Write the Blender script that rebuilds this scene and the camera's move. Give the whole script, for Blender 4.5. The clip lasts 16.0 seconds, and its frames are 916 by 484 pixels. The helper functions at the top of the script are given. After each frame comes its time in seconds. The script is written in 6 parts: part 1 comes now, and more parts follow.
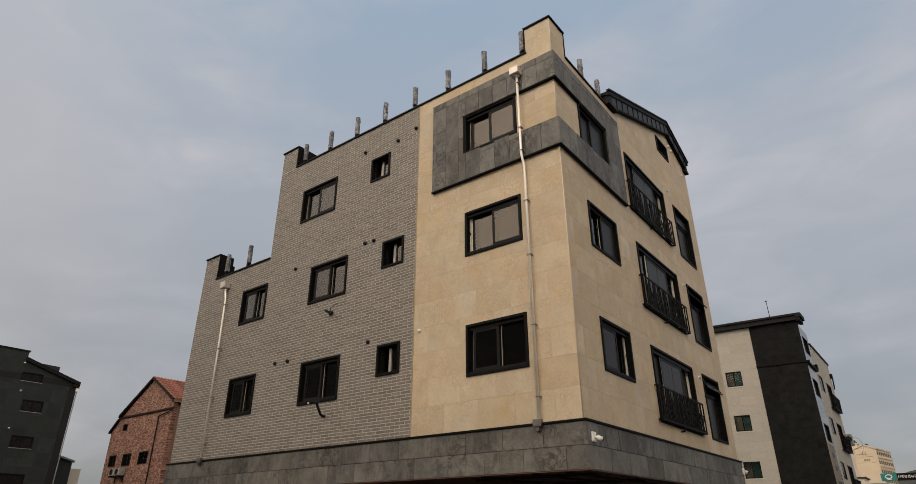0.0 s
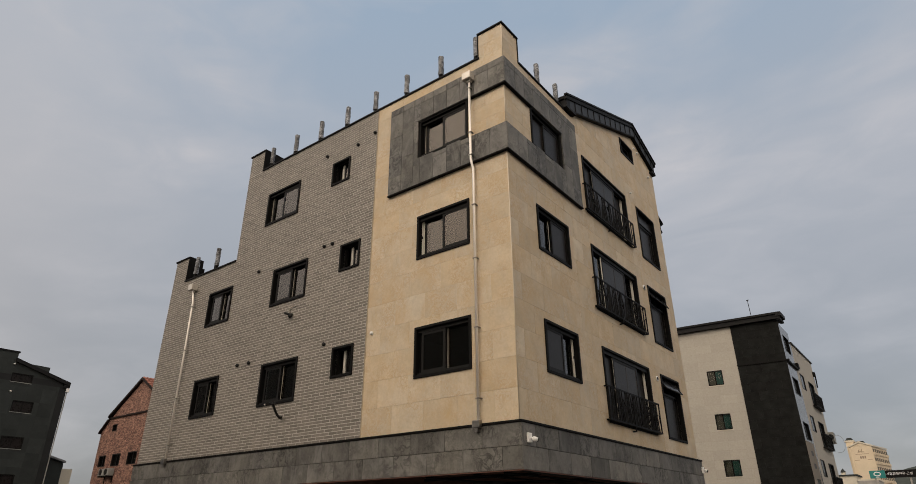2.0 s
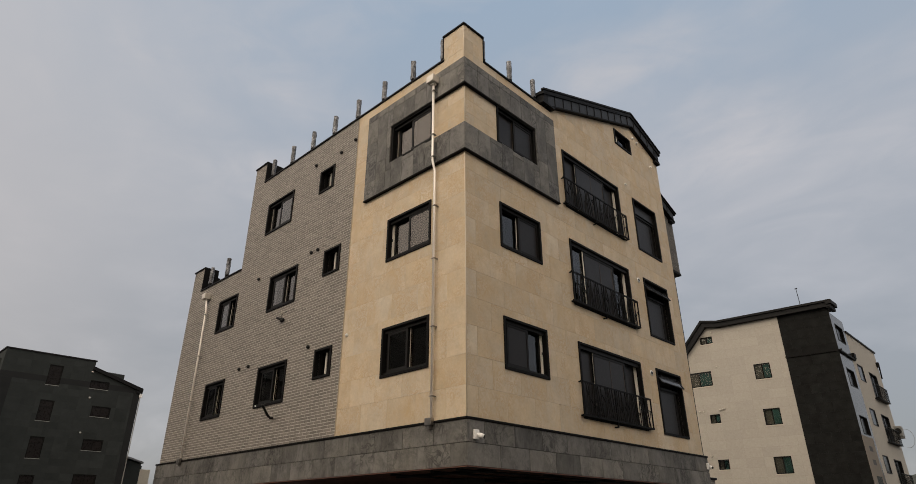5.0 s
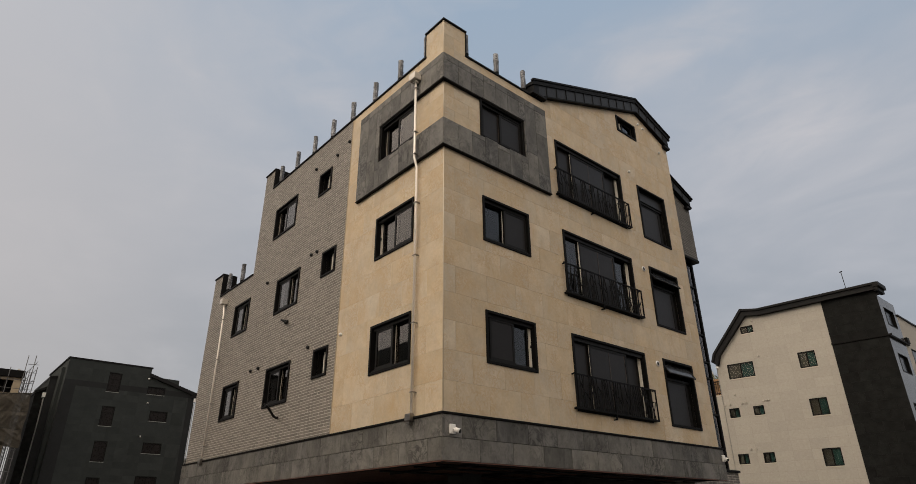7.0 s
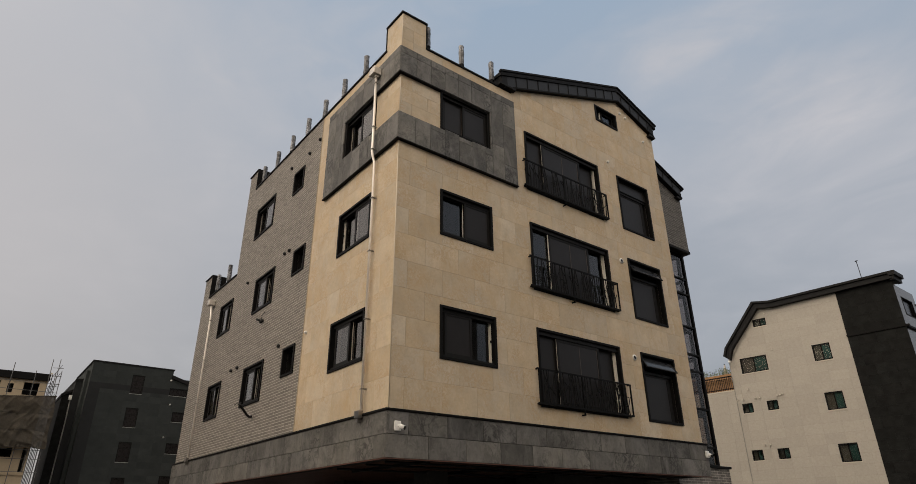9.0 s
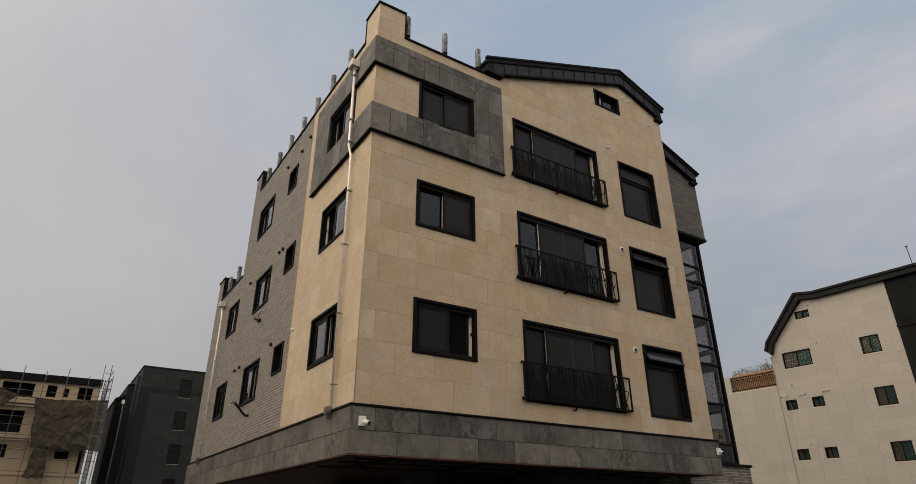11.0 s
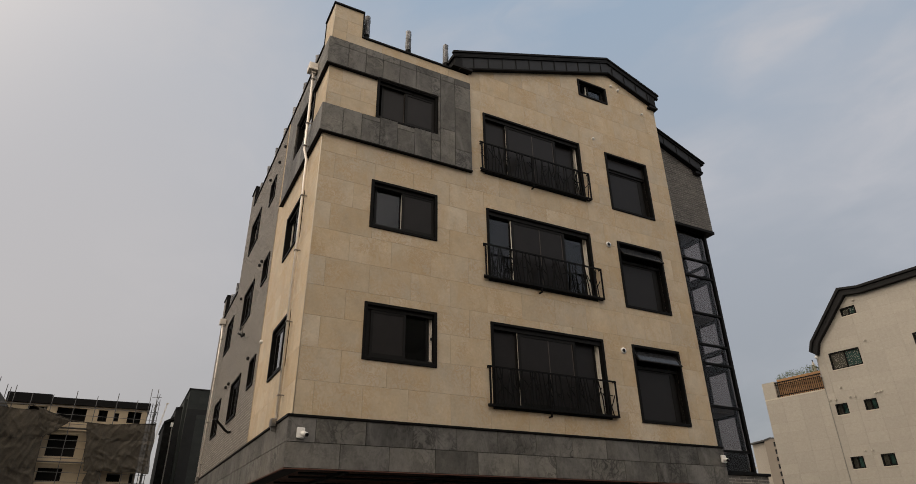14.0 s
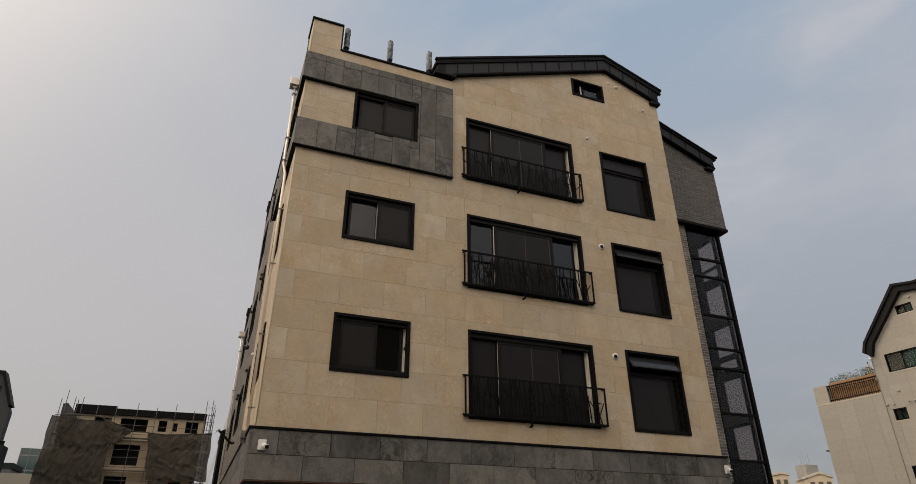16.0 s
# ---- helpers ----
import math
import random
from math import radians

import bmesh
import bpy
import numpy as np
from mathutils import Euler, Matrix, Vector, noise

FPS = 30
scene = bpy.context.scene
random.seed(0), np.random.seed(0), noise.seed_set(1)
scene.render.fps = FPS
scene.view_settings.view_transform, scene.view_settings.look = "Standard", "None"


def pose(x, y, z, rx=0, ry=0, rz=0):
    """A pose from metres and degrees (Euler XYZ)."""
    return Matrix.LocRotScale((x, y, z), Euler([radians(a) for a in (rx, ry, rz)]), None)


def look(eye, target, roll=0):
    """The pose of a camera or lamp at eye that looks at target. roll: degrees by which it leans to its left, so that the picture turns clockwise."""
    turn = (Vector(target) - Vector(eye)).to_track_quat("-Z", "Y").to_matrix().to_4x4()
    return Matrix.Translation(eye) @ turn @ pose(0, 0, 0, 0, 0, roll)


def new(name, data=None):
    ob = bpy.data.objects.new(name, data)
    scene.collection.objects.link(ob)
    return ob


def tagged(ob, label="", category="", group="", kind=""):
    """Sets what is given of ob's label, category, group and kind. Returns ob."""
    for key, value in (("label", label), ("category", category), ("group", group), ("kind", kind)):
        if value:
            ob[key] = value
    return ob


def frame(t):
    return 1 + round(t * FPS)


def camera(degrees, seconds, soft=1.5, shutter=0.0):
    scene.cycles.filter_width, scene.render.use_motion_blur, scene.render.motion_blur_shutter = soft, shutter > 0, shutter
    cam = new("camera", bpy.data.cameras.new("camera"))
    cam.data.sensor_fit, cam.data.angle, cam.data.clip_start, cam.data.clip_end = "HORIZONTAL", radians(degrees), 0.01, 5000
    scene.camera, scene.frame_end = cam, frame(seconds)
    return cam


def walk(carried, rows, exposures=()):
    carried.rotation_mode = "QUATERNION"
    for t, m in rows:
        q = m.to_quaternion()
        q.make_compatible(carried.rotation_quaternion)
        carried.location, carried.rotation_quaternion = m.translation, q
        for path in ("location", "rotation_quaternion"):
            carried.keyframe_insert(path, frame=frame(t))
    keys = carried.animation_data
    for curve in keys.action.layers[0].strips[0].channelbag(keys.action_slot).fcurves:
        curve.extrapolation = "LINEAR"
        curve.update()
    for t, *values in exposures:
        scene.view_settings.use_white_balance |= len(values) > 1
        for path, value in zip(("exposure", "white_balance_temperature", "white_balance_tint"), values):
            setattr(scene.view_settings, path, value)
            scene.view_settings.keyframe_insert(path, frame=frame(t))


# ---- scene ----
cam = camera(73.8, 16.0, soft=0.5)
PATH = [
    (0, (5.232, -10.768, 1.774), (4.137, -9.324, 2.62), -0.2),
    (0.5, (5.48, -10.75, 1.787), (4.387, -9.304, 2.633), -0.2),
    (1, (5.74, -10.658, 1.766), (4.647, -9.213, 2.611), -0.3),
    (1.5, (6.008, -10.462, 1.778), (4.915, -9.016, 2.622), -0.4),
    (2, (6.312, -10.248, 1.785), (5.217, -8.802, 2.627), -0.4),
    (2.5, (6.66, -10.017, 1.792), (5.553, -8.58, 2.635), -0.3),
    (3, (6.931, -9.725, 1.745), (5.804, -8.304, 2.588), -0.2),
    (3.5, (7.26, -9.471, 1.721), (6.1, -8.077, 2.563), -0.3),
    (4, (7.626, -9.301, 1.716), (6.438, -7.93, 2.559), -0.2),
    (6.5, (9.077, -7.932, 1.683), (7.721, -6.724, 2.52), -0.4),
    (7, (9.318, -7.658, 1.644), (7.946, -6.468, 2.481), -0.5),
    (7.5, (9.522, -7.332, 1.65), (8.135, -6.158, 2.485), -0.6),
    (8, (9.79, -6.981, 1.627), (8.388, -5.825, 2.463), -0.6),
    (8.5, (10.005, -6.63, 1.599), (8.589, -5.491, 2.435), -0.6),
    (9, (10.17, -6.248, 1.622), (8.74, -5.127, 2.456), -0.6),
    (11.5, (10.746, -4.323, 1.54), (9.205, -3.368, 2.385), -0.3),
    (12, (10.722, -4.022, 1.549), (9.165, -3.099, 2.398), -0.4),
    (12.5, (10.779, -3.637, 1.545), (9.208, -2.745, 2.402), -0.4),
    (13, (10.835, -3.299, 1.486), (9.256, -2.432, 2.354), -0.5),
    (13.5, (10.907, -2.935, 1.514), (9.325, -2.082, 2.391), -0.7),
    (14, (11.064, -2.5, 1.52), (9.479, -1.663, 2.407), -0.8),
    (14.5, (11.219, -2.061, 1.515), (9.621, -1.255, 2.409), -0.5),
    (15, (11.347, -1.631, 1.566), (9.735, -0.861, 2.465), -0.4),
    (15.5, (11.547, -1.176, 1.602), (9.916, -0.454, 2.507), -0.1),
    (16, (11.684, -0.801, 1.589), (10.03, -0.137, 2.498), -0.1),
]
walk(cam, [(t, look(eye, target, roll)) for t, eye, target, roll in PATH])

# ---- world, sun ----
SUN_AZ, SUN_EL = 262.0, 34.0          # degrees: compass-like angle from +x, counter-clockwise, and height
sun_way = Vector((math.cos(radians(SUN_AZ)) * math.cos(radians(SUN_EL)), math.sin(radians(SUN_AZ)) * math.cos(radians(SUN_EL)), math.sin(radians(SUN_EL))))

world = bpy.data.worlds.new("hazy_sky")
scene.world = world
world.use_nodes = True
wt = world.node_tree
wt.nodes.clear()


def wnode(kind, **sets):
    n = wt.nodes.new(kind)
    for k, v in sets.items():
        n.inputs[k].default_value = v
    return n


sky = wt.nodes.new("ShaderNodeTexSky")
sky.sky_type = "NISHITA"
sky.sun_disc = False
sky.sun_elevation = radians(SUN_EL)
sky.sun_rotation = radians(90.0 - SUN_AZ)
sky.air_density, sky.dust_density, sky.ozone_density = 1.0, 3.0, 1.5
sky_gain = wt.nodes.new("ShaderNodeVectorMath")
sky_gain.operation = "SCALE"
sky_gain.inputs["Scale"].default_value = 0.10
wt.links.new(sky.outputs["Color"], sky_gain.inputs[0])
coord = wt.nodes.new("ShaderNodeTexCoord")
split = wt.nodes.new("ShaderNodeSeparateXYZ")
wt.links.new(coord.outputs["Generated"], split.inputs[0])
haze = wt.nodes.new("ShaderNodeValToRGB")
haze.color_ramp.elements[0].position = 0.0
haze.color_ramp.elements[0].color = (0.285, 0.283, 0.282, 1)
haze.color_ramp.elements[1].position = 0.75
haze.color_ramp.elements[1].color = (0.366, 0.47, 0.595, 1)
e = haze.color_ramp.elements.new(0.45)
e.color = (0.446, 0.472, 0.515, 1)
wt.links.new(split.outputs["Z"], haze.inputs["Fac"])
# thin streaks of high cloud
stretch = wt.nodes.new("ShaderNodeMapping")
stretch.inputs["Scale"].default_value = (1.0, 1.6, 3.2)
stretch.inputs["Rotation"].default_value = (0.3, 0.2, 0.5)
wt.links.new(coord.outputs["Generated"], stretch.inputs[0])
puffs = wnode("ShaderNodeTexNoise", Scale=1.7, Detail=6.0, Roughness=0.5, Distortion=0.4)
wt.links.new(stretch.outputs[0], puffs.inputs["Vector"])
thin = wt.nodes.new("ShaderNodeValToRGB")
thin.color_ramp.elements[0].position = 0.42
thin.color_ramp.elements[1].position = 0.72
wt.links.new(puffs.outputs["Fac"], thin.inputs["Fac"])
wisps = wnode("ShaderNodeTexNoise", Scale=5.5, Detail=7.0, Roughness=0.55, Distortion=0.8)
wt.links.new(stretch.outputs[0], wisps.inputs["Vector"])
torn = wt.nodes.new("ShaderNodeMapRange")
for key, v in (("From Min", 0.35), ("From Max", 0.7), ("To Min", 0.35), ("To Max", 1.0)):
    torn.inputs[key].default_value = v
wt.links.new(wisps.outputs["Fac"], torn.inputs["Value"])
cover = wt.nodes.new("ShaderNodeMath")
cover.operation = "MULTIPLY"
wt.links.new(thin.outputs["Color"], cover.inputs[0])
wt.links.new(torn.outputs["Result"], cover.inputs[1])
veil = wt.nodes.new("ShaderNodeMix")
veil.data_type = "RGBA"
veil.inputs["B"].default_value = (0.64, 0.62, 0.63, 1)
wt.links.new(cover.outputs[0], veil.inputs["Factor"])
wt.links.new(haze.outputs["Color"], veil.inputs["A"])
# the haze lies thick and pale along the street to the west
west = wt.nodes.new("ShaderNodeVectorMath")
west.operation = "DOT_PRODUCT"
west.inputs[1].default_value = Vector((-0.78, -0.55, 0.30)).normalized()
wt.links.new(coord.outputs["Generated"], west.inputs[0])
thick = wt.nodes.new("ShaderNodeMapRange")
thick.interpolation_type = "SMOOTHSTEP"
for key, v in (("From Min", 0.46), ("From Max", 0.97), ("To Min", 0.0), ("To Max", 1.0)):
    thick.inputs[key].default_value = v
wt.links.new(west.outputs["Value"], thick.inputs["Value"])
pale = wt.nodes.new("ShaderNodeMix")
pale.data_type = "RGBA"
murk = wt.nodes.new("ShaderNodeValToRGB")
murk.color_ramp.elements[0].position = 0.02
murk.color_ramp.elements[0].color = (0.475, 0.435, 0.412, 1)
murk.color_ramp.elements[1].position = 0.62
murk.color_ramp.elements[1].color = (0.61, 0.592, 0.592, 1)
e = murk.color_ramp.elements.new(0.28)
e.color = (0.575, 0.535, 0.512, 1)
wt.links.new(split.outputs["Z"], murk.inputs["Fac"])
wt.links.new(murk.outputs["Color"], pale.inputs["B"])
wt.links.new(thick.outputs["Result"], pale.inputs["Factor"])
wt.links.new(veil.outputs["Result"], pale.inputs["A"])
# and brightens towards the sun
dot = wt.nodes.new("ShaderNodeVectorMath")
dot.operation = "DOT_PRODUCT"
dot.inputs[1].default_value = Vector((0.36, -0.72, 0.59)).normalized()
wt.links.new(coord.outputs["Generated"], dot.inputs[0])
glow = wt.nodes.new("ShaderNodeMapRange")
glow.interpolation_type = "SMOOTHERSTEP"
glow.inputs["From Min"].default_value = 0.02
glow.inputs["From Max"].default_value = 1.0
glow.inputs["To Min"].default_value = 0.0
glow.inputs["To Max"].default_value = 1.0
wt.links.new(dot.outputs["Value"], glow.inputs["Value"])
warm = wt.nodes.new("ShaderNodeMix")
warm.data_type = "RGBA"
warm.inputs["B"].default_value = (2.08, 1.77, 1.45, 1)
wt.links.new(glow.outputs["Result"], warm.inputs["Factor"])
wt.links.new(pale.outputs["Result"], warm.inputs["A"])
both = wt.nodes.new("ShaderNodeMix")
both.data_type = "RGBA"
both.inputs["Factor"].default_value = 0.82
wt.links.new(sky_gain.outputs[0], both.inputs["A"])
wt.links.new(warm.outputs["Result"], both.inputs["B"])
back = wnode("ShaderNodeBackground", Strength=1.0)
wt.links.new(both.outputs["Result"], back.inputs["Color"])
wout = wt.nodes.new("ShaderNodeOutputWorld")
wt.links.new(back.outputs[0], wout.inputs[0])

sun = new("sun", bpy.data.lights.new("sun", "SUN"))
sun.data.energy, sun.data.angle, sun.data.color = 0.48, radians(14), (1.0, 0.86, 0.70)
sun.matrix_world = look(sun_way * 60, (0, 0, 0))

# ---- materials ----
def material(name, base, rough=0.8, metal=0.0, vary=0.12, scale=6.0, bump=0.0, bump_scale=60.0, tint=None, pieces=0.0, islands=False, streak=None, spec=0.5, blotch=0.0, veins_or_glints=None, dust=None):
    """A surface with coarse and fine mottling, optional vertical streaks, and a shade of its own for each piece."""
    m = bpy.data.materials.new(name)
    m.use_nodes = True
    t = m.node_tree
    bsdf = t.nodes["Principled BSDF"]
    bsdf.inputs["Roughness"].default_value = rough
    bsdf.inputs["Metallic"].default_value = metal
    bsdf.inputs["Specular IOR Level"].default_value = spec
    geo = t.nodes.new("ShaderNodeNewGeometry")
    info = t.nodes.new("ShaderNodeObjectInfo")
    where = t.nodes.new("ShaderNodeVectorMath")
    where.operation = "ADD"
    t.links.new(geo.outputs["Position"], where.inputs[0])
    if pieces:
        shove = t.nodes.new("ShaderNodeVectorMath")
        shove.operation = "SCALE"
        shove.inputs[0].default_value = (17.0, 9.0, 5.0)
        t.links.new(geo.outputs["Random Per Island"] if islands else info.outputs["Random"], shove.inputs["Scale"])
        t.links.new(shove.outputs[0], where.inputs[1])

    def noise_at(s, detail, stretch_by=None, rough_by=0.6):
        n = t.nodes.new("ShaderNodeTexNoise")
        n.inputs["Scale"].default_value = s
        n.inputs["Detail"].default_value = detail
        n.inputs["Roughness"].default_value = rough_by
        if stretch_by:
            mp = t.nodes.new("ShaderNodeMapping")
            mp.inputs["Scale"].default_value = stretch_by
            t.links.new(where.outputs[0], mp.inputs[0])
            t.links.new(mp.outputs[0], n.inputs["Vector"])
        else:
            t.links.new(where.outputs[0], n.inputs["Vector"])
        return n

    def ramp(src, lo, hi, a, b):
        r = t.nodes.new("ShaderNodeMapRange")
        for key, v in (("From Min", lo), ("From Max", hi), ("To Min", a), ("To Max", b)):
            r.inputs[key].default_value = v
        t.links.new(src, r.inputs["Value"])
        return r.outputs["Result"]

    def math_of(op, a, b):
        n = t.nodes.new("ShaderNodeMath")
        n.operation = op
        for i, v in enumerate((a, b)):
            if isinstance(v, (int, float)):
                n.inputs[i].default_value = v
            else:
                t.links.new(v, n.inputs[i])
        return n.outputs[0]

    coarse = noise_at(scale, 5)
    fine = noise_at(scale * 9, 4)
    shade = math_of("MULTIPLY", ramp(coarse.outputs["Fac"], 0.3, 0.7, 1 - vary, 1 + vary), ramp(fine.outputs["Fac"], 0.3, 0.7, 1 - vary * 0.6, 1 + vary * 0.6))
    if pieces:
        rnd = geo.outputs["Random Per Island"] if islands else info.outputs["Random"]
        shade = math_of("MULTIPLY", shade, ramp(rnd, 0, 1, 1 - pieces, 1 + pieces))
    if streak:
        s = noise_at(streak[0], 5, (1, 1, 0.35), 0.75)
        shade = math_of("MULTIPLY", shade, ramp(s.outputs["Fac"], 0.52, 0.75, 1.0, 1.0 - streak[1]))
    if blotch:
        s = noise_at(scale * 1.7, 7, None, 0.75)
        shade = math_of("MULTIPLY", shade, ramp(s.outputs["Fac"], 0.56, 0.7, 1.0, 1.0 - blotch))
    col = t.nodes.new("ShaderNodeMix")
    col.data_type = "RGBA"
    col.inputs["A"].default_value = (*base, 1)
    col.inputs["B"].default_value = (*(tint or base), 1)
    tone = noise_at(scale * 0.6, 3)
    fac = ramp(tone.outputs["Fac"], 0.35, 0.65, 0, 1)
    if pieces and tint:
        info2 = math_of("FRACT", math_of("MULTIPLY", geo.outputs["Random Per Island"] if islands else info.outputs["Random"], 7.31), 0)
        fac = math_of("ADD", math_of("MULTIPLY", fac, 0.5), math_of("MULTIPLY", info2, 0.5))
    t.links.new(fac, col.inputs["Factor"])
    mul = t.nodes.new("ShaderNodeVectorMath")
    mul.operation = "SCALE"
    t.links.new(col.outputs["Result"], mul.inputs[0])
    t.links.new(shade, mul.inputs["Scale"])
    t.links.new(mul.outputs[0], bsdf.inputs["Base Color"])
    t.links.new(ramp(fine.outputs["Fac"], 0.3, 0.7, max(0.02, rough - 0.08), min(1, rough + 0.08)), bsdf.inputs["Roughness"])
    if veins_or_glints:
        net = noise_at(veins_or_glints[0], 6, None, 0.62)
        net.inputs["Distortion"].default_value = 1.2
        near = math_of("ABSOLUTE", math_of("SUBTRACT", net.outputs["Fac"], 0.5), 0)
        patch = noise_at(veins_or_glints[0] * 0.22, 3)
        amount = math_of("MULTIPLY", ramp(near, 0.0, 0.07, 1, 0), ramp(patch.outputs["Fac"], 0.42, 0.62, 0.0, veins_or_glints[1]))
        stain = t.nodes.new("ShaderNodeMix")
        stain.data_type = "RGBA"
        stain.inputs["B"].default_value = (*veins_or_glints[2], 1)
        t.links.new(amount, stain.inputs["Factor"])
        t.links.new(mul.outputs[0], stain.inputs["A"])
        t.links.new(stain.outputs["Result"], bsdf.inputs["Base Color"])
    if dust:
        smear = noise_at(dust[0], 7, (1.0, 1.0, 0.45), 0.68)
        smear.inputs["Distortion"].default_value = 0.9
        film = t.nodes.new("ShaderNodeMix")
        film.data_type = "RGBA"
        film.inputs["B"].default_value = (*dust[2], 1)
        before = bsdf.inputs["Base Color"].links[0].from_socket
        t.links.new(ramp(smear.outputs["Fac"], 0.50, 0.72, 0.0, dust[1]), film.inputs["Factor"])
        t.links.new(before, film.inputs["A"])
        t.links.new(film.outputs["Result"], bsdf.inputs["Base Color"])
    if bump:
        rel = noise_at(bump_scale, 5)
        bp = t.nodes.new("ShaderNodeBump")
        bp.inputs["Strength"].default_value = bump
        bp.inputs["Distance"].default_value = 0.01
        t.links.new(rel.outputs["Fac"], bp.inputs["Height"])
        t.links.new(bp.outputs[0], bsdf.inputs["Normal"])
    return m


def glass(name, tint, rough=0.0, ior=1.55, gleam=(1, 1, 1)):
    m = bpy.data.materials.new(name)
    m.use_nodes = True
    b = m.node_tree.nodes["Principled BSDF"]
    b.inputs["Base Color"].default_value = (*tint, 1)
    b.inputs["Roughness"].default_value = rough
    b.inputs["Transmission Weight"].default_value = 1.0
    b.inputs["IOR"].default_value = ior
    b.inputs["Specular Tint"].default_value = (*gleam, 1)
    return m


M_STONE = material("beige_limestone", (0.56, 0.487, 0.376), 0.62, vary=0.10, scale=2.2, bump=0.12, tint=(0.535, 0.42, 0.27), pieces=0.07, blotch=0.12, veins_or_glints=(7.0, 0.6, (0.45, 0.295, 0.145)), dust=(1.6, 0.6, (0.50, 0.355, 0.19)))
M_BACK = material("dark_joint", (0.37, 0.30, 0.21), 0.95, vary=0.1)
M_SLATE = material("grey_slate", (0.108, 0.105, 0.098), 0.6, vary=0.28, scale=2.4, bump=0.25, tint=(0.147, 0.139, 0.120), spec=0.42, pieces=0.36, blotch=0.55, streak=(3.5, 0.4), veins_or_glints=(3.4, 0.9, (0.024, 0.023, 0.021)), dust=(2.0, 0.65, (0.225, 0.214, 0.203)))
M_SLATE_JOINT = material("slate_joint", (0.035, 0.034, 0.032), 0.9)
M_BRICK = material("taupe_brick", (0.212, 0.189, 0.161), 0.6, vary=0.14, scale=8.0, bump=0.3, tint=(0.156, 0.140, 0.119), pieces=0.17)
M_BRICKS = material("taupe_brickwork", (0.210, 0.188, 0.160), 0.6, vary=0.14, scale=8.0, bump=0.3, tint=(0.155, 0.139, 0.118), pieces=0.17, islands=True)
M_MORTAR = material("pale_mortar", (0.50, 0.465, 0.42), 0.95, vary=0.12, scale=5.0, bump=0.3)
M_TBRICK = material("grey_brick", (0.135, 0.128, 0.118), 0.85, vary=0.15, scale=8.0, bump=0.3, tint=(0.105, 0.10, 0.094), pieces=0.22, islands=True)
M_TMORTAR = material("grey_mortar", (0.34, 0.325, 0.30), 0.95, vary=0.12, scale=5.0)
M_BLACK = material("black_aluminium", (0.006, 0.0058, 0.0056), 0.6, vary=0.15, scale=4.0, spec=0.1)
M_SASH = material("dark_sash_aluminium", (0.011, 0.0104, 0.0098), 0.5, vary=0.1, spec=0.16)
M_IRON = material("black_wrought_iron", (0.005, 0.005, 0.005), 0.6, vary=0.2, scale=12, spec=0.12)
M_PVC = material("white_plastic_frame", (0.72, 0.68, 0.60), 0.4, vary=0.04)
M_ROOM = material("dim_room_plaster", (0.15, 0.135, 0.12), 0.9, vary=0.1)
M_STEEL = material("stainless_steel", (0.88, 0.83, 0.76), 0.38, metal=0.35, vary=0.03, scale=5.0)
M_HOPPER = material("brushed_steel_sheet", (0.62, 0.58, 0.52), 0.45, metal=0.6, vary=0.1, scale=6.0)
M_GALV = material("galvanised_steel", (0.30, 0.285, 0.265), 0.4, metal=1.0, vary=0.15, scale=9.0)
M_WHITE = material("white_plastic", (0.78, 0.77, 0.74), 0.35, vary=0.03)
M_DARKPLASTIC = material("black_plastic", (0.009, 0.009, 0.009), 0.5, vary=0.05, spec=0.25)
M_ROOF = material("charcoal_sheet_metal", (0.009, 0.009, 0.0095), 0.6, vary=0.15, scale=3.0, spec=0.15)
M_FASCIA = material("charcoal_fascia_sheet", (0.0165, 0.0168, 0.018), 0.5, vary=0.15, scale=3.0, spec=0.3)
# Pale strokes paint white glints into the wrap's colour.
M_WRAP = material("plastic_wrap_with_painted_glints", (0.055, 0.056, 0.06), 0.28, vary=0.9, scale=14.0, bump=1.0, bump_scale=30.0, veins_or_glints=(16.0, 1.0, (0.42, 0.44, 0.48)))
M_SOFFIT = material("reddish_soffit_board", (0.105, 0.042, 0.026), 0.6, vary=0.25, scale=3.0)
M_CONCRETE = material("grey_concrete", (0.30, 0.29, 0.27), 0.9, vary=0.15, scale=2.0, bump=0.3)
M_ASPHALT = material("asphalt", (0.055, 0.054, 0.052), 0.9, vary=0.2, scale=1.5, bump=0.4)
# Raised IOR and warm gleam put a brighter sky reflection into these panes.
M_GLASS = glass("window_glass", (0.32, 0.32, 0.31), ior=1.78, gleam=(1.0, 0.87, 0.74))
M_CLEAR = glass("clear_window_glass", (0.75, 0.77, 0.76), ior=1.2)
# Copy of the window glass for the east side, with a weaker reflection set.
M_SHADED = glass("shaded_side_window_glass", (0.28, 0.29, 0.31), ior=1.52)
M_TINT = glass("tinted_glass", (0.47, 0.435, 0.42), ior=1.27)
M_SCREEN = material("dark_insect_screen", (0.0165, 0.0145, 0.0137), 0.4, vary=0.12, scale=3.0, spec=0.23)
M_DIMLINE = material("dim_brown_sash_edge", (0.055, 0.044, 0.037), 0.6, vary=0.05)
M_AWNING = material("grey_awning_glass", (0.030, 0.032, 0.036), 0.16, vary=0.1, spec=0.3)
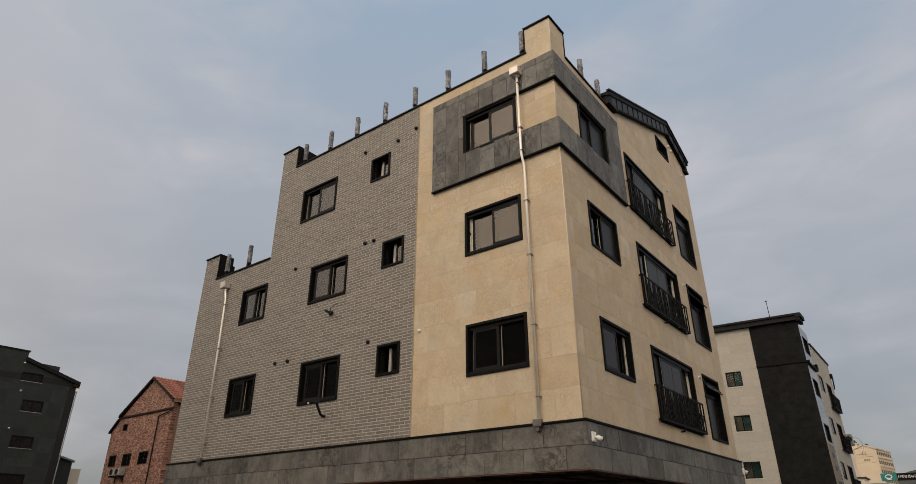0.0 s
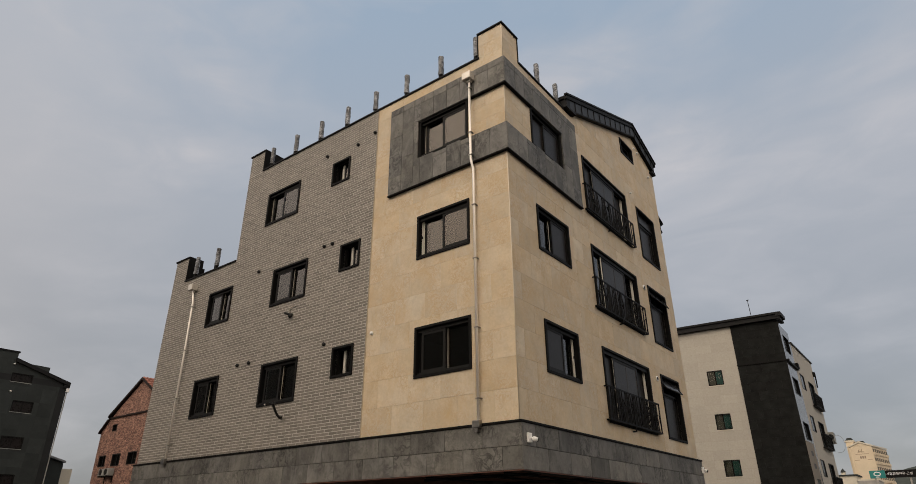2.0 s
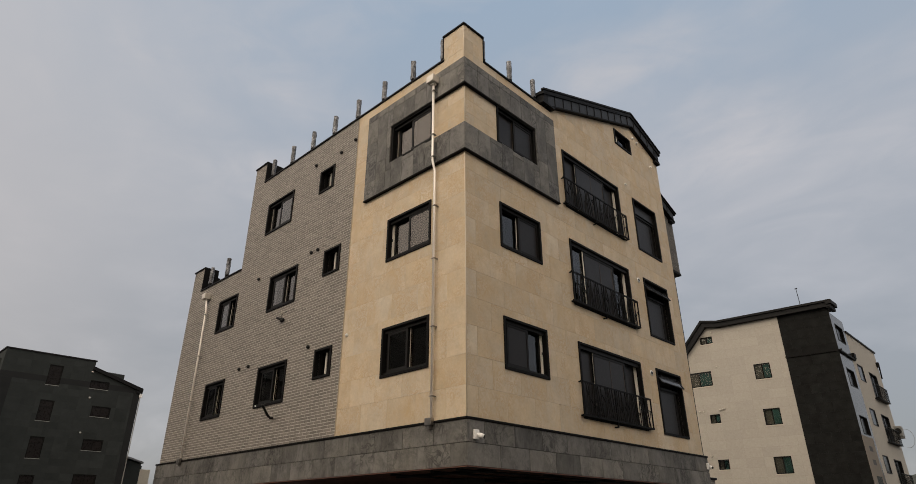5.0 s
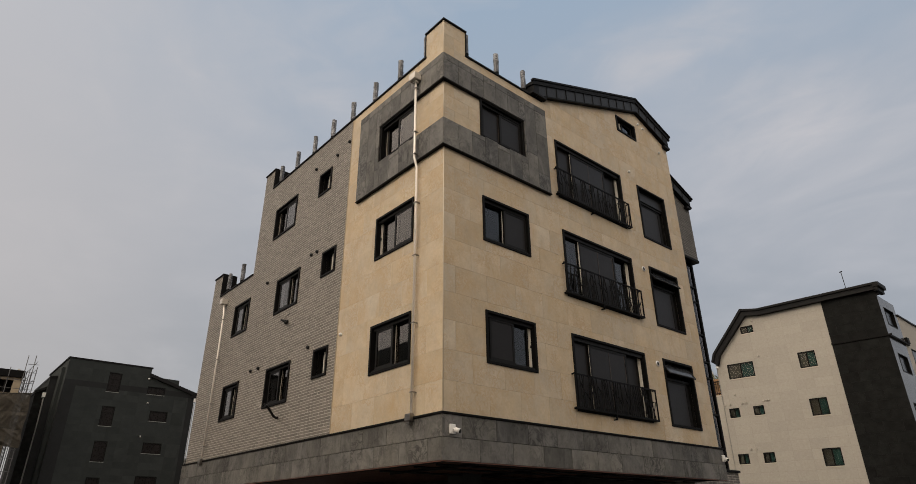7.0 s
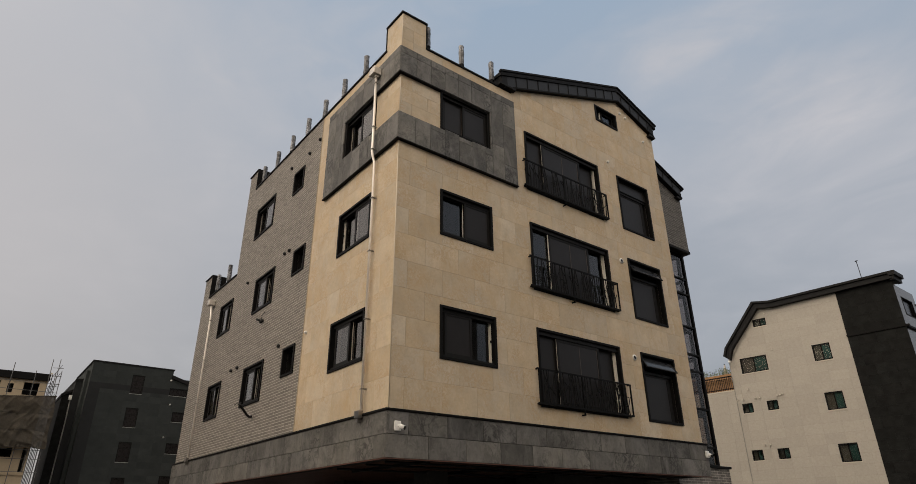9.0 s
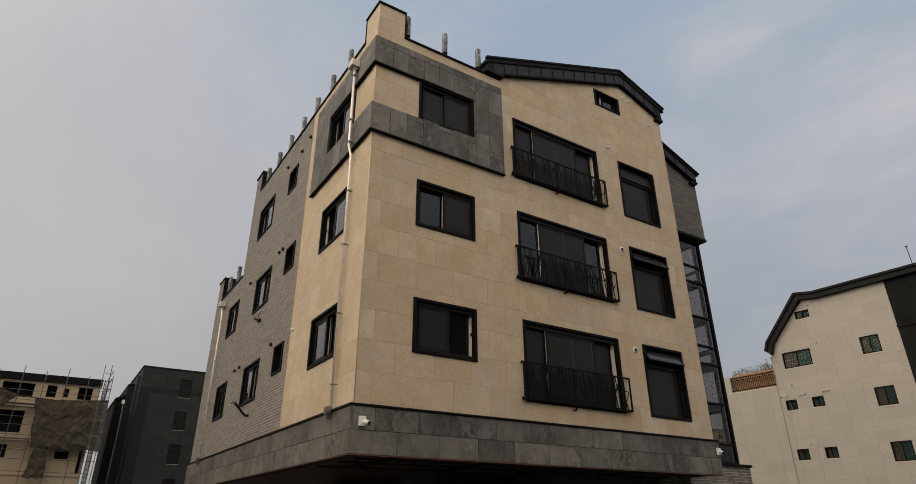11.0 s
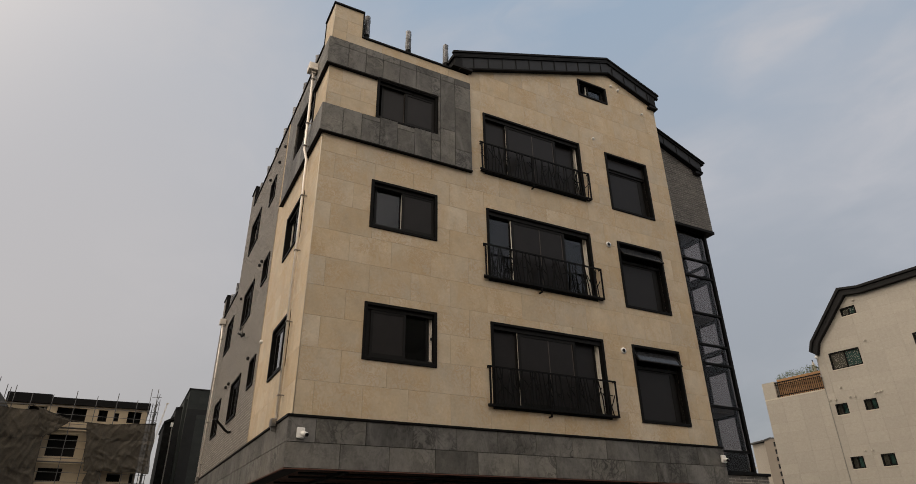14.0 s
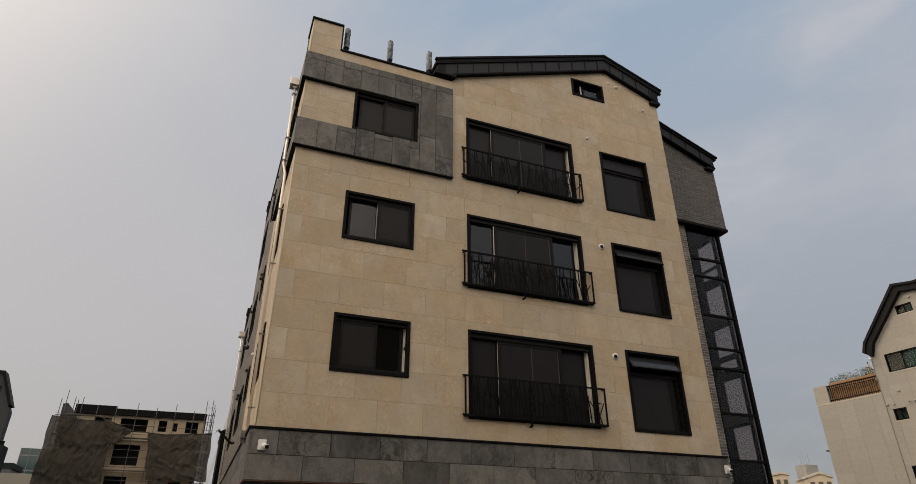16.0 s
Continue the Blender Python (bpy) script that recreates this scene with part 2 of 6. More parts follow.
M_DARKPANE = material("dark_window_pane", (0.006, 0.006, 0.0065), 0.2, vary=0.1, spec=0.3)
M_SILLWIRE = material("beige_cable", (0.42, 0.38, 0.32), 0.6, vary=0.05)
M_SHEER = material("pale_roller_blind", (0.50, 0.49, 0.47), 0.9, vary=0.06, scale=3.0)
M_TUBE = material("weathered_scaffold_tube", (0.095, 0.094, 0.093), 0.5, vary=0.3, scale=3.0)
M_CREAM = material("cream_granite_tile", (0.378, 0.352, 0.304), 0.7, vary=0.07, scale=9.0, bump=0.1, tint=(0.36, 0.332, 0.284), pieces=0.045)
M_CREAM_JOINT = material("cream_joint", (0.30, 0.275, 0.236), 0.95)
M_DARKTILE = material("charcoal_stone_tile", (0.0115, 0.0124, 0.0118), 0.8, vary=0.5, scale=2.2, pieces=0.07, tint=(0.009, 0.009, 0.0086), spec=0.1)
M_DARKJOINT = material("charcoal_joint", (0.009, 0.0085, 0.008), 0.9)
M_GREYTILE = material("blue_grey_tile", (0.175, 0.182, 0.195), 0.7, vary=0.08, scale=1.0)
M_CHAR = material("charcoal_render", (0.0335, 0.0385, 0.0382), 0.9, vary=0.15, scale=0.7, pieces=0.09, tint=(0.0285, 0.0330, 0.0325), spec=0.15)
M_CHARBAND = material("dark_charcoal_band", (0.021, 0.0225, 0.0235), 0.9, vary=0.12, scale=0.9, spec=0.15)
M_DULLPANE = material("dull_brown_window_pane", (0.013, 0.011, 0.0105), 0.3, vary=0.25, scale=0.8, spec=0.12)
M_POLISHED = material("polished_grey_stone", (0.085, 0.087, 0.092), 0.16, vary=0.08, scale=1.0)
M_FLAT = material("warm_cream_render", (0.56, 0.47, 0.345), 0.9, vary=0.06, scale=0.3)
M_BEAD = material("pale_stone_bead", (0.60, 0.52, 0.40), 0.6, vary=0.05, scale=3.0)
def brickwork_material(name, dark, pale, mortar, w, h, flip):
    """Small far-off bricks, told apart by shade alone, in courses of w by h."""
    m = material(name, dark, 0.9, vary=0.3, scale=2.0)
    t = m.node_tree
    geo = t.nodes.new("ShaderNodeNewGeometry")
    sep, com = t.nodes.new("ShaderNodeSeparateXYZ"), t.nodes.new("ShaderNodeCombineXYZ")
    t.links.new(geo.outputs["Position"], sep.inputs[0])
    t.links.new(sep.outputs["Y" if flip else "X"], com.inputs["X"])
    t.links.new(sep.outputs["Z"], com.inputs["Y"])
    br = t.nodes.new("ShaderNodeTexBrick")
    for key, v in (("Scale", 1.0), ("Mortar Size", 0.008), ("Brick Width", w), ("Row Height", h), ("Bias", -0.1)):
        br.inputs[key].default_value = v
    for key, c in (("Color1", dark), ("Color2", pale), ("Mortar", mortar)):
        br.inputs[key].default_value = (*c, 1)
    t.links.new(com.outputs[0], br.inputs["Vector"])
    worn = t.nodes.new("ShaderNodeTexNoise")
    worn.inputs["Scale"].default_value, worn.inputs["Detail"].default_value = 3.0, 6.0
    t.links.new(geo.outputs["Position"], worn.inputs["Vector"])
    amount = t.nodes.new("ShaderNodeMapRange")
    for key, v in (("From Min", 0.3), ("From Max", 0.7), ("To Min", 0.65), ("To Max", 1.35)):
        amount.inputs[key].default_value = v
    t.links.new(worn.outputs["Fac"], amount.inputs["Value"])
    mul = t.nodes.new("ShaderNodeVectorMath")
    mul.operation = "SCALE"
    t.links.new(br.outputs["Color"], mul.inputs[0])
    t.links.new(amount.outputs["Result"], mul.inputs["Scale"])
    t.links.new(mul.outputs[0], t.nodes["Principled BSDF"].inputs["Base Color"])
    return m


M_REDBRICK = brickwork_material("weathered_red_brick", (0.072, 0.027, 0.021), (0.40, 0.225, 0.165), (0.17, 0.10, 0.076), 0.21, 0.068, False)
M_TOWERBRICK = brickwork_material("grey_taupe_brickwork", (0.135, 0.125, 0.112), (0.20, 0.185, 0.165), (0.40, 0.37, 0.33), 0.30, 0.0765, True)
M_RUST = material("rust_brown_metal", (0.016, 0.0105, 0.009), 0.6, vary=0.15, spec=0.15)
M_REDMORTAR = material("red_brick_mortar", (0.20, 0.13, 0.10), 0.95, vary=0.2)
M_REDTILE = material("red_roof_tile", (0.19, 0.072, 0.048), 0.8, vary=0.3, scale=3.0, pieces=0.3, islands=True)
M_NET = material("dusty_brown_debris_net", (0.068, 0.060, 0.048), 0.95, vary=0.25, scale=1.1, bump=1.0, bump_scale=3.0, spec=0.1)
M_NET.node_tree.nodes["Bump"].inputs["Distance"].default_value = 0.07
M_NET.node_tree.nodes["Principled BSDF"].inputs["Alpha"].default_value = 0.94
M_PAINT = material("cream_render", (0.42, 0.34, 0.23), 0.9, vary=0.08, scale=0.8)
M_WOOD = material("brown_timber_slat", (0.27, 0.15, 0.065), 0.7, vary=0.25, scale=4.0, pieces=0.2)
M_LEAF = material("dull_green_leaf", (0.13, 0.165, 0.08), 0.8, vary=0.3, scale=9.0)
M_FOREST = material("dark_hill_trees", (0.035, 0.042, 0.035), 0.95, vary=0.3, scale=0.3)
M_TEAL = material("teal_sign_face", (0.0, 0.16, 0.15), 0.5, vary=0.05)
M_TEALGLASS = material("teal_curtain_glass", (0.045, 0.085, 0.085), 0.12, vary=0.15, scale=0.3)
M_PAINTWHITE = material("white_sign_paint", (0.8, 0.8, 0.8), 0.5, vary=0.02)
M_BARS = material("faded_brown_paint", (0.26, 0.20, 0.15), 0.8, vary=0.1)


# ---- building blocks ----
def link_mesh(name, verts, faces, mat, parent=None, label="", smooth=False):
    me = bpy.data.meshes.new(name)
    me.from_pydata(verts, [], faces)
    me.materials.append(mat)
    if smooth:
        me.polygons.foreach_set("use_smooth", [True] * len(me.polygons))
    ob = new(name, me)
    ob.parent = parent
    return tagged(ob, label)


def part(name, bm, mat, parent=None, label="", smooth=False):
    me = bpy.data.meshes.new(name)
    bm.to_mesh(me)
    bm.free()
    me.materials.append(mat)
    if smooth:
        me.polygons.foreach_set("use_smooth", [True] * len(me.polygons))
    ob = new(name, me)
    ob.parent = parent
    return tagged(ob, label)


def thing(name, label, category, group="", kind="", at=None):
    ob = new(name)
    if at is not None:
        ob.matrix_basis = at
    return tagged(ob, label, category, group, kind)


def add_box(bm, x0, x1, y0, y1, z0, z1, m=None):
    vs = [bm.verts.new((x, y, z)) for z in (z0, z1) for y in (y0, y1) for x in (x0, x1)]
    for f in ((0, 2, 3, 1), (4, 5, 7, 6), (0, 1, 5, 4), (2, 6, 7, 3), (0, 4, 6, 2), (1, 3, 7, 5)):
        bm.faces.new([vs[i] for i in f])
    if m is not None:
        bmesh.ops.transform(bm, matrix=m, verts=vs)
    return vs


def boxes(*dims, bevel=0.0):
    bm = bmesh.new()
    for d in dims:
        add_box(bm, *d)
    if bevel:
        bmesh.ops.bevel(bm, geom=bm.edges[:], offset=bevel, segments=2, affect="EDGES", profile=0.6)
    return bm


def ring(w, h, t, y0, y1, x=0.0, z=0.0, bevel=0.0, sill=None):
    """A rectangular frame w by h of bar width t, between depths y0 and y1, its lower middle at (x, z)."""
    bm = bmesh.new()
    b = sill or t
    out = [(x - w / 2, z), (x + w / 2, z), (x + w / 2, z + h), (x - w / 2, z + h)]
    inn = [(x - w / 2 + t, z + b), (x + w / 2 - t, z + b), (x + w / 2 - t, z + h - t), (x - w / 2 + t, z + h - t)]
    vs = {(k, i, d): bm.verts.new((p[0], y, p[1])) for k, line in (("o", out), ("i", inn)) for i, p in enumerate(line) for d, y in ((0, y0), (1, y1))}
    for i in range(4):
        j = (i + 1) % 4
        bm.faces.new([vs["o", i, 0], vs["o", j, 0], vs["i", j, 0], vs["i", i, 0]])
        bm.faces.new([vs["o", j, 1], vs["o", i, 1], vs["i", i, 1], vs["i", j, 1]])
        bm.faces.new([vs["o", i, 1], vs["o", j, 1], vs["o", j, 0], vs["o", i, 0]])
        bm.faces.new([vs["i", j, 1], vs["i", i, 1], vs["i", i, 0], vs["i", j, 0]])
    if bevel:
        bmesh.ops.bevel(bm, geom=bm.edges[:], offset=bevel, segments=1, affect="EDGES")
    bmesh.ops.recalc_face_normals(bm, faces=bm.faces[:])
    return bm


def tube(points, r, sides=8, bm=None):
    """A round bar along a line of points."""
    bm = bm or bmesh.new()
    pts = [Vector(p) for p in points]
    rings = []
    for i, p in enumerate(pts):
        a = pts[max(0, i - 1)]
        b = pts[min(len(pts) - 1, i + 1)]
        d = (b - a).normalized()
        side = d.orthogonal().normalized() if i == 0 else (rings_side - d * rings_side.dot(d)).normalized()
        rings_side = side
        up = d.cross(side)
        rings.append([bm.verts.new(p + (side * math.cos(2 * math.pi * k / sides) + up * math.sin(2 * math.pi * k / sides)) * r) for k in range(sides)])
    for a, b in zip(rings, rings[1:]):
        for k in range(sides):
            bm.faces.new([a[k], a[(k + 1) % sides], b[(k + 1) % sides], b[k]])
    bm.faces.new(list(reversed(rings[0])))
    bm.faces.new(rings[-1])
    return bm


def clip_poly(poly, lines):
    for a, b, c in lines:
        out = []
        for i, p in enumerate(poly):
            q = poly[(i + 1) % len(poly)]
            dp, dq = a * p[0] + b * p[1] - c, a * q[0] + b * q[1] - c
            if dp <= 0:
                out.append(p)
            if (dp < 0 < dq) or (dq < 0 < dp):
                s = dp / (dp - dq)
                out.append((p[0] + s * (q[0] - p[0]), p[1] + s * (q[1] - p[1])))
        poly = out
        if len(poly) < 3:
            return []
    return poly


def cells(u0, u1, v0, v1, holes=(), lines=()):
    """The rectangle less its holes, as polygons, kept on the inner side of the lines a u + b v <= c."""
    us = sorted({u0, u1, *[u for h in holes for u in h[:2] if u0 < u < u1]})
    vs = sorted({v0, v1, *[v for h in holes for v in h[2:] if v0 < v < v1]})
    out = []
    for a, b in zip(us, us[1:]):
        for c, d in zip(vs, vs[1:]):
            mu, mv = (a + b) / 2, (c + d) / 2
            if any(h[0] < mu < h[1] and h[2] < mv < h[3] for h in holes):
                continue
            p = clip_poly([(a, c), (b, c), (b, d), (a, d)], lines)
            if p:
                out.append(p)
    return out


def plate(polys, at, w1, w0, back=False):
    """Vertices and faces of a plate: front at w1, edges back to w0."""
    verts, index, faces, edges = [], {}, [], {}

    def vert(p, w):
        key = (round(p[0], 4), round(p[1], 4), w)
        if key not in index:
            index[key] = len(verts)
            verts.append(at(p[0], p[1], w))
        return index[key]

    for p in polys:
        faces.append([vert(q, w1) for q in p])
        if back:
            faces.append([vert(q, w0) for q in reversed(p)])
        for i, q in enumerate(p):
            r = p[(i + 1) % len(p)]
            k = (vert(q, w1), vert(r, w1))
            edges[k] = (q, r)
    for (a, b), (q, r) in edges.items():
        if (b, a) not in edges:
            faces.append([vert(q, w0), vert(r, w0), b, a])
    return verts, faces


def clad(name, mat, parent, at, u0, u1, v0, v1, pu, pv, first, holes=(), lines=(), w1=0.0, w0=-0.03, gap=0.006, bond=0.5, row0=0):
    """Panels in rows of height pv and width pu, each an object of its own; joints stay open."""
    row, v = row0, v0
    while v < v1 - 0.03:
        vt = min(v + pv, v1)
        if v1 - vt < 0.08:
            vt = v1
        u = first + (pu * bond if row % 2 else 0)
        while u > u0:
            u -= pu
        cuts = [c for c in (u + pu * k for k in range(int((u1 - u) / pu) + 2)) if u0 + 0.12 < c < u1 - 0.12]
        for a, b in zip([u0] + cuts, cuts + [u1]):
            if b - a > 0.03:
                polys = cells(a + (gap / 2 if a > u0 else 0), b - (gap / 2 if b < u1 else 0), v + gap / 2, vt - gap / 2, holes, lines)
                if polys:
                    vs, fs = plate(polys, at, w1, w0)
                    link_mesh(name, vs, fs, mat, parent)
        v, row = vt, row + 1


def side_south(u, v, w):      # the long side: faces -y
    return (u, -w, v)


def side_east(u, v, w):       # the gable front: faces +x
    return (w, u, v)

# ---- ground ----
bm = bmesh.new()
bmesh.ops.create_grid(bm, x_segments=8, y_segments=8, size=2500)
tagged(part("ground", bm, M_ASPHALT), "grey asphalt and bare ground reaching the horizon", "ground", kind="structure")
tagged(part("pavement", boxes((-15.5, 1.5, -1.6, 14.5, 0.0, 0.12), bevel=0.02), M_ASPHALT), "dark paved parking slab under the apartment building", "pavement", kind="structure")

# ---- the apartment building ----
STOREY = (5.92, 8.80, 11.68)                       # window heads
SOUTH = []                                         # openings: u0, u1, v0, v1, kind of window
for k, top in enumerate(STOREY):
    s = -0.72 if k == 2 else 0.0
    SOUTH.append((-8.42 + s * 1.1, -6.85 + s * 1.05, top - 1.18, top, "AAC"[k]))
    SOUTH.append((-5.50 + s * 0.88, -4.72 + s * 0.9, top - 0.79, top, "S"))
    SOUTH.append((-2.71, -1.10, top - 1.18, top, "ALC"[k]))
    if k < 2:
        SOUTH.append((-11.79, -10.48, top - 1.17, top, "A"))
EAST = []
for top in STOREY:
    EAST.append((1.20, 2.81, top - 1.19, top, "R"))
    EAST.append((4.12, 7.27, top - 1.90, top, "D"))
    EAST.append((8.18, 9.77, top - 1.90, top, "T"))
EAST.append((7.50, 8.60, 13.54, 14.16, "K"))
hole = lambda rows: [r[:4] for r in rows]
GABLE = [(-0.372, 1.0, 14.80 - 0.372 * 8.72), (0.372, 1.0, 14.80 + 0.372 * 8.72)]

building = thing("apartment_building", "four-storey apartment house clad in beige stone, taupe brick and dark slate", "building")


def wall_part(name, polys, at, w1, w0, mat, label=""):
    vs, fs = plate(polys, at, w1, w0, back=True)
    return link_mesh(name, vs, fs, mat, building, label)


brick_wall = wall_part("wall", cells(-14.40, -10.55, 3.58, 9.65, hole(SOUTH)) + cells(-10.55, -4.29, 3.58, 12.80, hole(SOUTH))
                       + cells(-14.40, -13.56, 9.65, 10.58) + cells(-10.55, -9.77, 12.80, 13.62), side_south, -0.003, -0.28, M_MORTAR, "taupe brick wall with pale mortar joints")
stone_wall = wall_part("wall", cells(-4.29, -0.03, 3.58, 12.80, hole(SOUTH)) + cells(-0.73, -0.03, 12.80, 13.60), side_south, -0.010, -0.28, M_BACK, "beige limestone panel wall on the long side")
gable_wall = wall_part("wall", cells(0.03, 3.75, 3.58, 12.78, hole(EAST)) + cells(0.03, 0.73, 12.78, 13.60) + cells(3.75, 10.57, 3.58, 15.0, hole(EAST), GABLE),
                       side_east, -0.010, -0.28, M_BACK, "beige limestone panel wall on the gable front")
# closed sides, floors and the flat roof behind the parapet
part("rear_wall", boxes((-14.40, -14.15, 0.29, 10.3, 3.58, 9.6), (-10.55, -10.30, 0.29, 10.3, 9.6, 12.7), (-14.40, -0.29, 10.30, 10.565, 3.58, 12.7)), M_MORTAR, building, "plain rendered rear walls")
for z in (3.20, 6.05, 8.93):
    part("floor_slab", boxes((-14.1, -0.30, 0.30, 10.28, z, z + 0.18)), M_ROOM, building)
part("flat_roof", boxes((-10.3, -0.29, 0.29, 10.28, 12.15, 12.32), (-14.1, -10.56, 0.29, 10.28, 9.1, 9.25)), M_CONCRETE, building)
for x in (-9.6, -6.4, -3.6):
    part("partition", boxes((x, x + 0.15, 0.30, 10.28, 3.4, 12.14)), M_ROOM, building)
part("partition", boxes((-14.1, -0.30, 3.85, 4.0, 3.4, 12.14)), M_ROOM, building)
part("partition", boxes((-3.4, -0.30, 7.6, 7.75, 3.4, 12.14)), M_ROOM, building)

# parapet caps, corner piers
def cap(*dims):
    return part("parapet_cap", boxes(*dims, bevel=0.008), M_BLACK, building, "black folded metal parapet cap")


cap((-9.79, -0.71, -0.035, 0.30, 12.80, 12.855))
cap((-10.59, -9.74, -0.04, 0.80, 13.62, 13.67), (-9.775, -9.745, -0.03, 0.8, 12.83, 13.63))
cap((-13.60, -10.56, -0.035, 0.30, 9.65, 9.705))
cap((-14.44, -13.53, -0.04, 0.52, 10.58, 10.63), (-13.56, -13.53, -0.03, 0.52, 9.68, 10.585))
cap((-0.76, 0.04, -0.04, 0.76, 13.60, 13.65), (-0.765, -0.73, -0.02, 0.76, 12.83, 13.605), (-0.70, 0.02, 0.73, 0.765, 12.81, 13.605))
cap((-0.30, 0.035, 0.765, 3.20, 12.78, 12.835))
part("pier", boxes((-0.72, -0.04, 0.28, 0.725, 12.3, 13.6)), M_STONE, building, "beige stone corner pier")
part("pier", boxes((-10.55, -9.78, 0.28, 0.78, 12.3, 13.62)), M_BLACK, building, "corner pier sheathed in black metal")
part("pier", boxes((-14.40, -13.57, 0.28, 0.50, 9.2, 10.58), (-14.2, -13.6, 0.50, 0.64, 9.2, 10.36), (-14.1, -13.62, 0.64, 0.80, 9.2, 10.10)), M_BLACK, building, "corner pier sheathed in black metal")

# bullnose strip at the corner
part("corner_trim", tube([(-0.004, 0.004, 3.6), (-0.004, 0.004, 9.66)], 0.010, 8), M_BEAD, building, "slim rounded stone corner bead", smooth=True)
part("corner_trim", tube([(-0.004, 0.004, 10.46), (-0.004, 0.004, 11.64)], 0.010, 8), M_BEAD, building, smooth=True)
part("corner_trim", tube([(-0.004, 0.004, 12.4), (-0.004, 0.004, 13.6)], 0.010, 8), M_BEAD, building, smooth=True)
part("edge_trim", boxes((-4.31, -4.285, -0.012, 0.02, 3.6, 12.8)), M_BACK, building)

# base course: backing, flashing, soffit
base_wall = part("base_course", boxes((-14.40, 0.05, -0.05, 0.28, 2.71, 3.56), (-0.28, 0.05, 0.28, 10.62, 2.71, 3.56), (-14.4, -14.1, 0.28, 10.3, 2.71, 3.56), (-1.2, -0.28, 10.35, 10.62, 2.71, 3.56)),
                 M_SLATE_JOINT, building, "two rows of grey slate panels")
part("flashing", boxes((-14.46, 0.10, -0.105, 0.02, 3.555, 3.60), (-0.02, 0.105, 0.02, 10.66, 3.555, 3.60), bevel=0.006), M_BLACK, building, "black drip flashing")
part("flashing", boxes((-14.46, 0.088, -0.088, -0.05, 2.688, 2.706), (0.05, 0.088, -0.05, 10.65, 2.688, 2.706)), M_SOFFIT, building)
for k in range(30):
    part("soffit_board", boxes((-14.2 + k * 0.475, -14.2 + k * 0.475 + 0.455, 0.285, 10.3, 2.745, 2.775)), M_SOFFIT, building)
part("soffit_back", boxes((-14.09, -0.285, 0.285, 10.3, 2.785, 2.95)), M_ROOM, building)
for x in (-0.62, -1.35, -2.6):
    part("conduit", tube([(x, 0.35, 2.70), (x, 10.2, 2.70)], 0.022, 8), M_DARKPLASTIC, building, "black conduit under the soffit", smooth=True)
for y in (1.1, 3.4, 5.7, 8.0):
    part("soffit_beam", boxes((-3.3, -0.30, y, y + 0.09, 2.69, 2.744)), M_DARKPLASTIC, building)
for x, y in ((-2.8, 3.0), (-7.0, 3.0), (-13.0, 3.0), (-13.0, 9.2)):
    part("column", boxes((x - 0.3, x + 0.3, y - 0.3, y + 0.3, 0.12, 2.745), bevel=0.02), M_SLATE_JOINT, building)
part("core_wall", boxes((-11.5, -4.0, 4.2, 9.9, 0.12, 2.745)), M_SLATE_JOINT, building)
part("core_wall", boxes((-3.4, -1.9, 6.4, 10.2, 0.12, 2.745)), M_SLATE_JOINT, building)


# ---- windows ----
def pane(parent, x0, x1, z0, z1, y, mat=None):
    bm = boxes((x0, x1, y, y + 0.008, z0, z1))
    ob = part("pane", bm, mat or M_GLASS, parent)
    return ob


def sash(win, x0, x1, z0, z1, y, bar=0.055, mesh=None, glazing=None):
    part("sash", ring(x1 - x0, z1 - z0, bar, y, y + 0.03, (x0 + x1) / 2, z0), M_SASH, win)
    ob = pane(win, x0 + bar, x1 - bar, z0 + bar, z1 - bar, y + 0.011, mesh or glazing)
    if mesh:
        ob.name = "insect_screen"


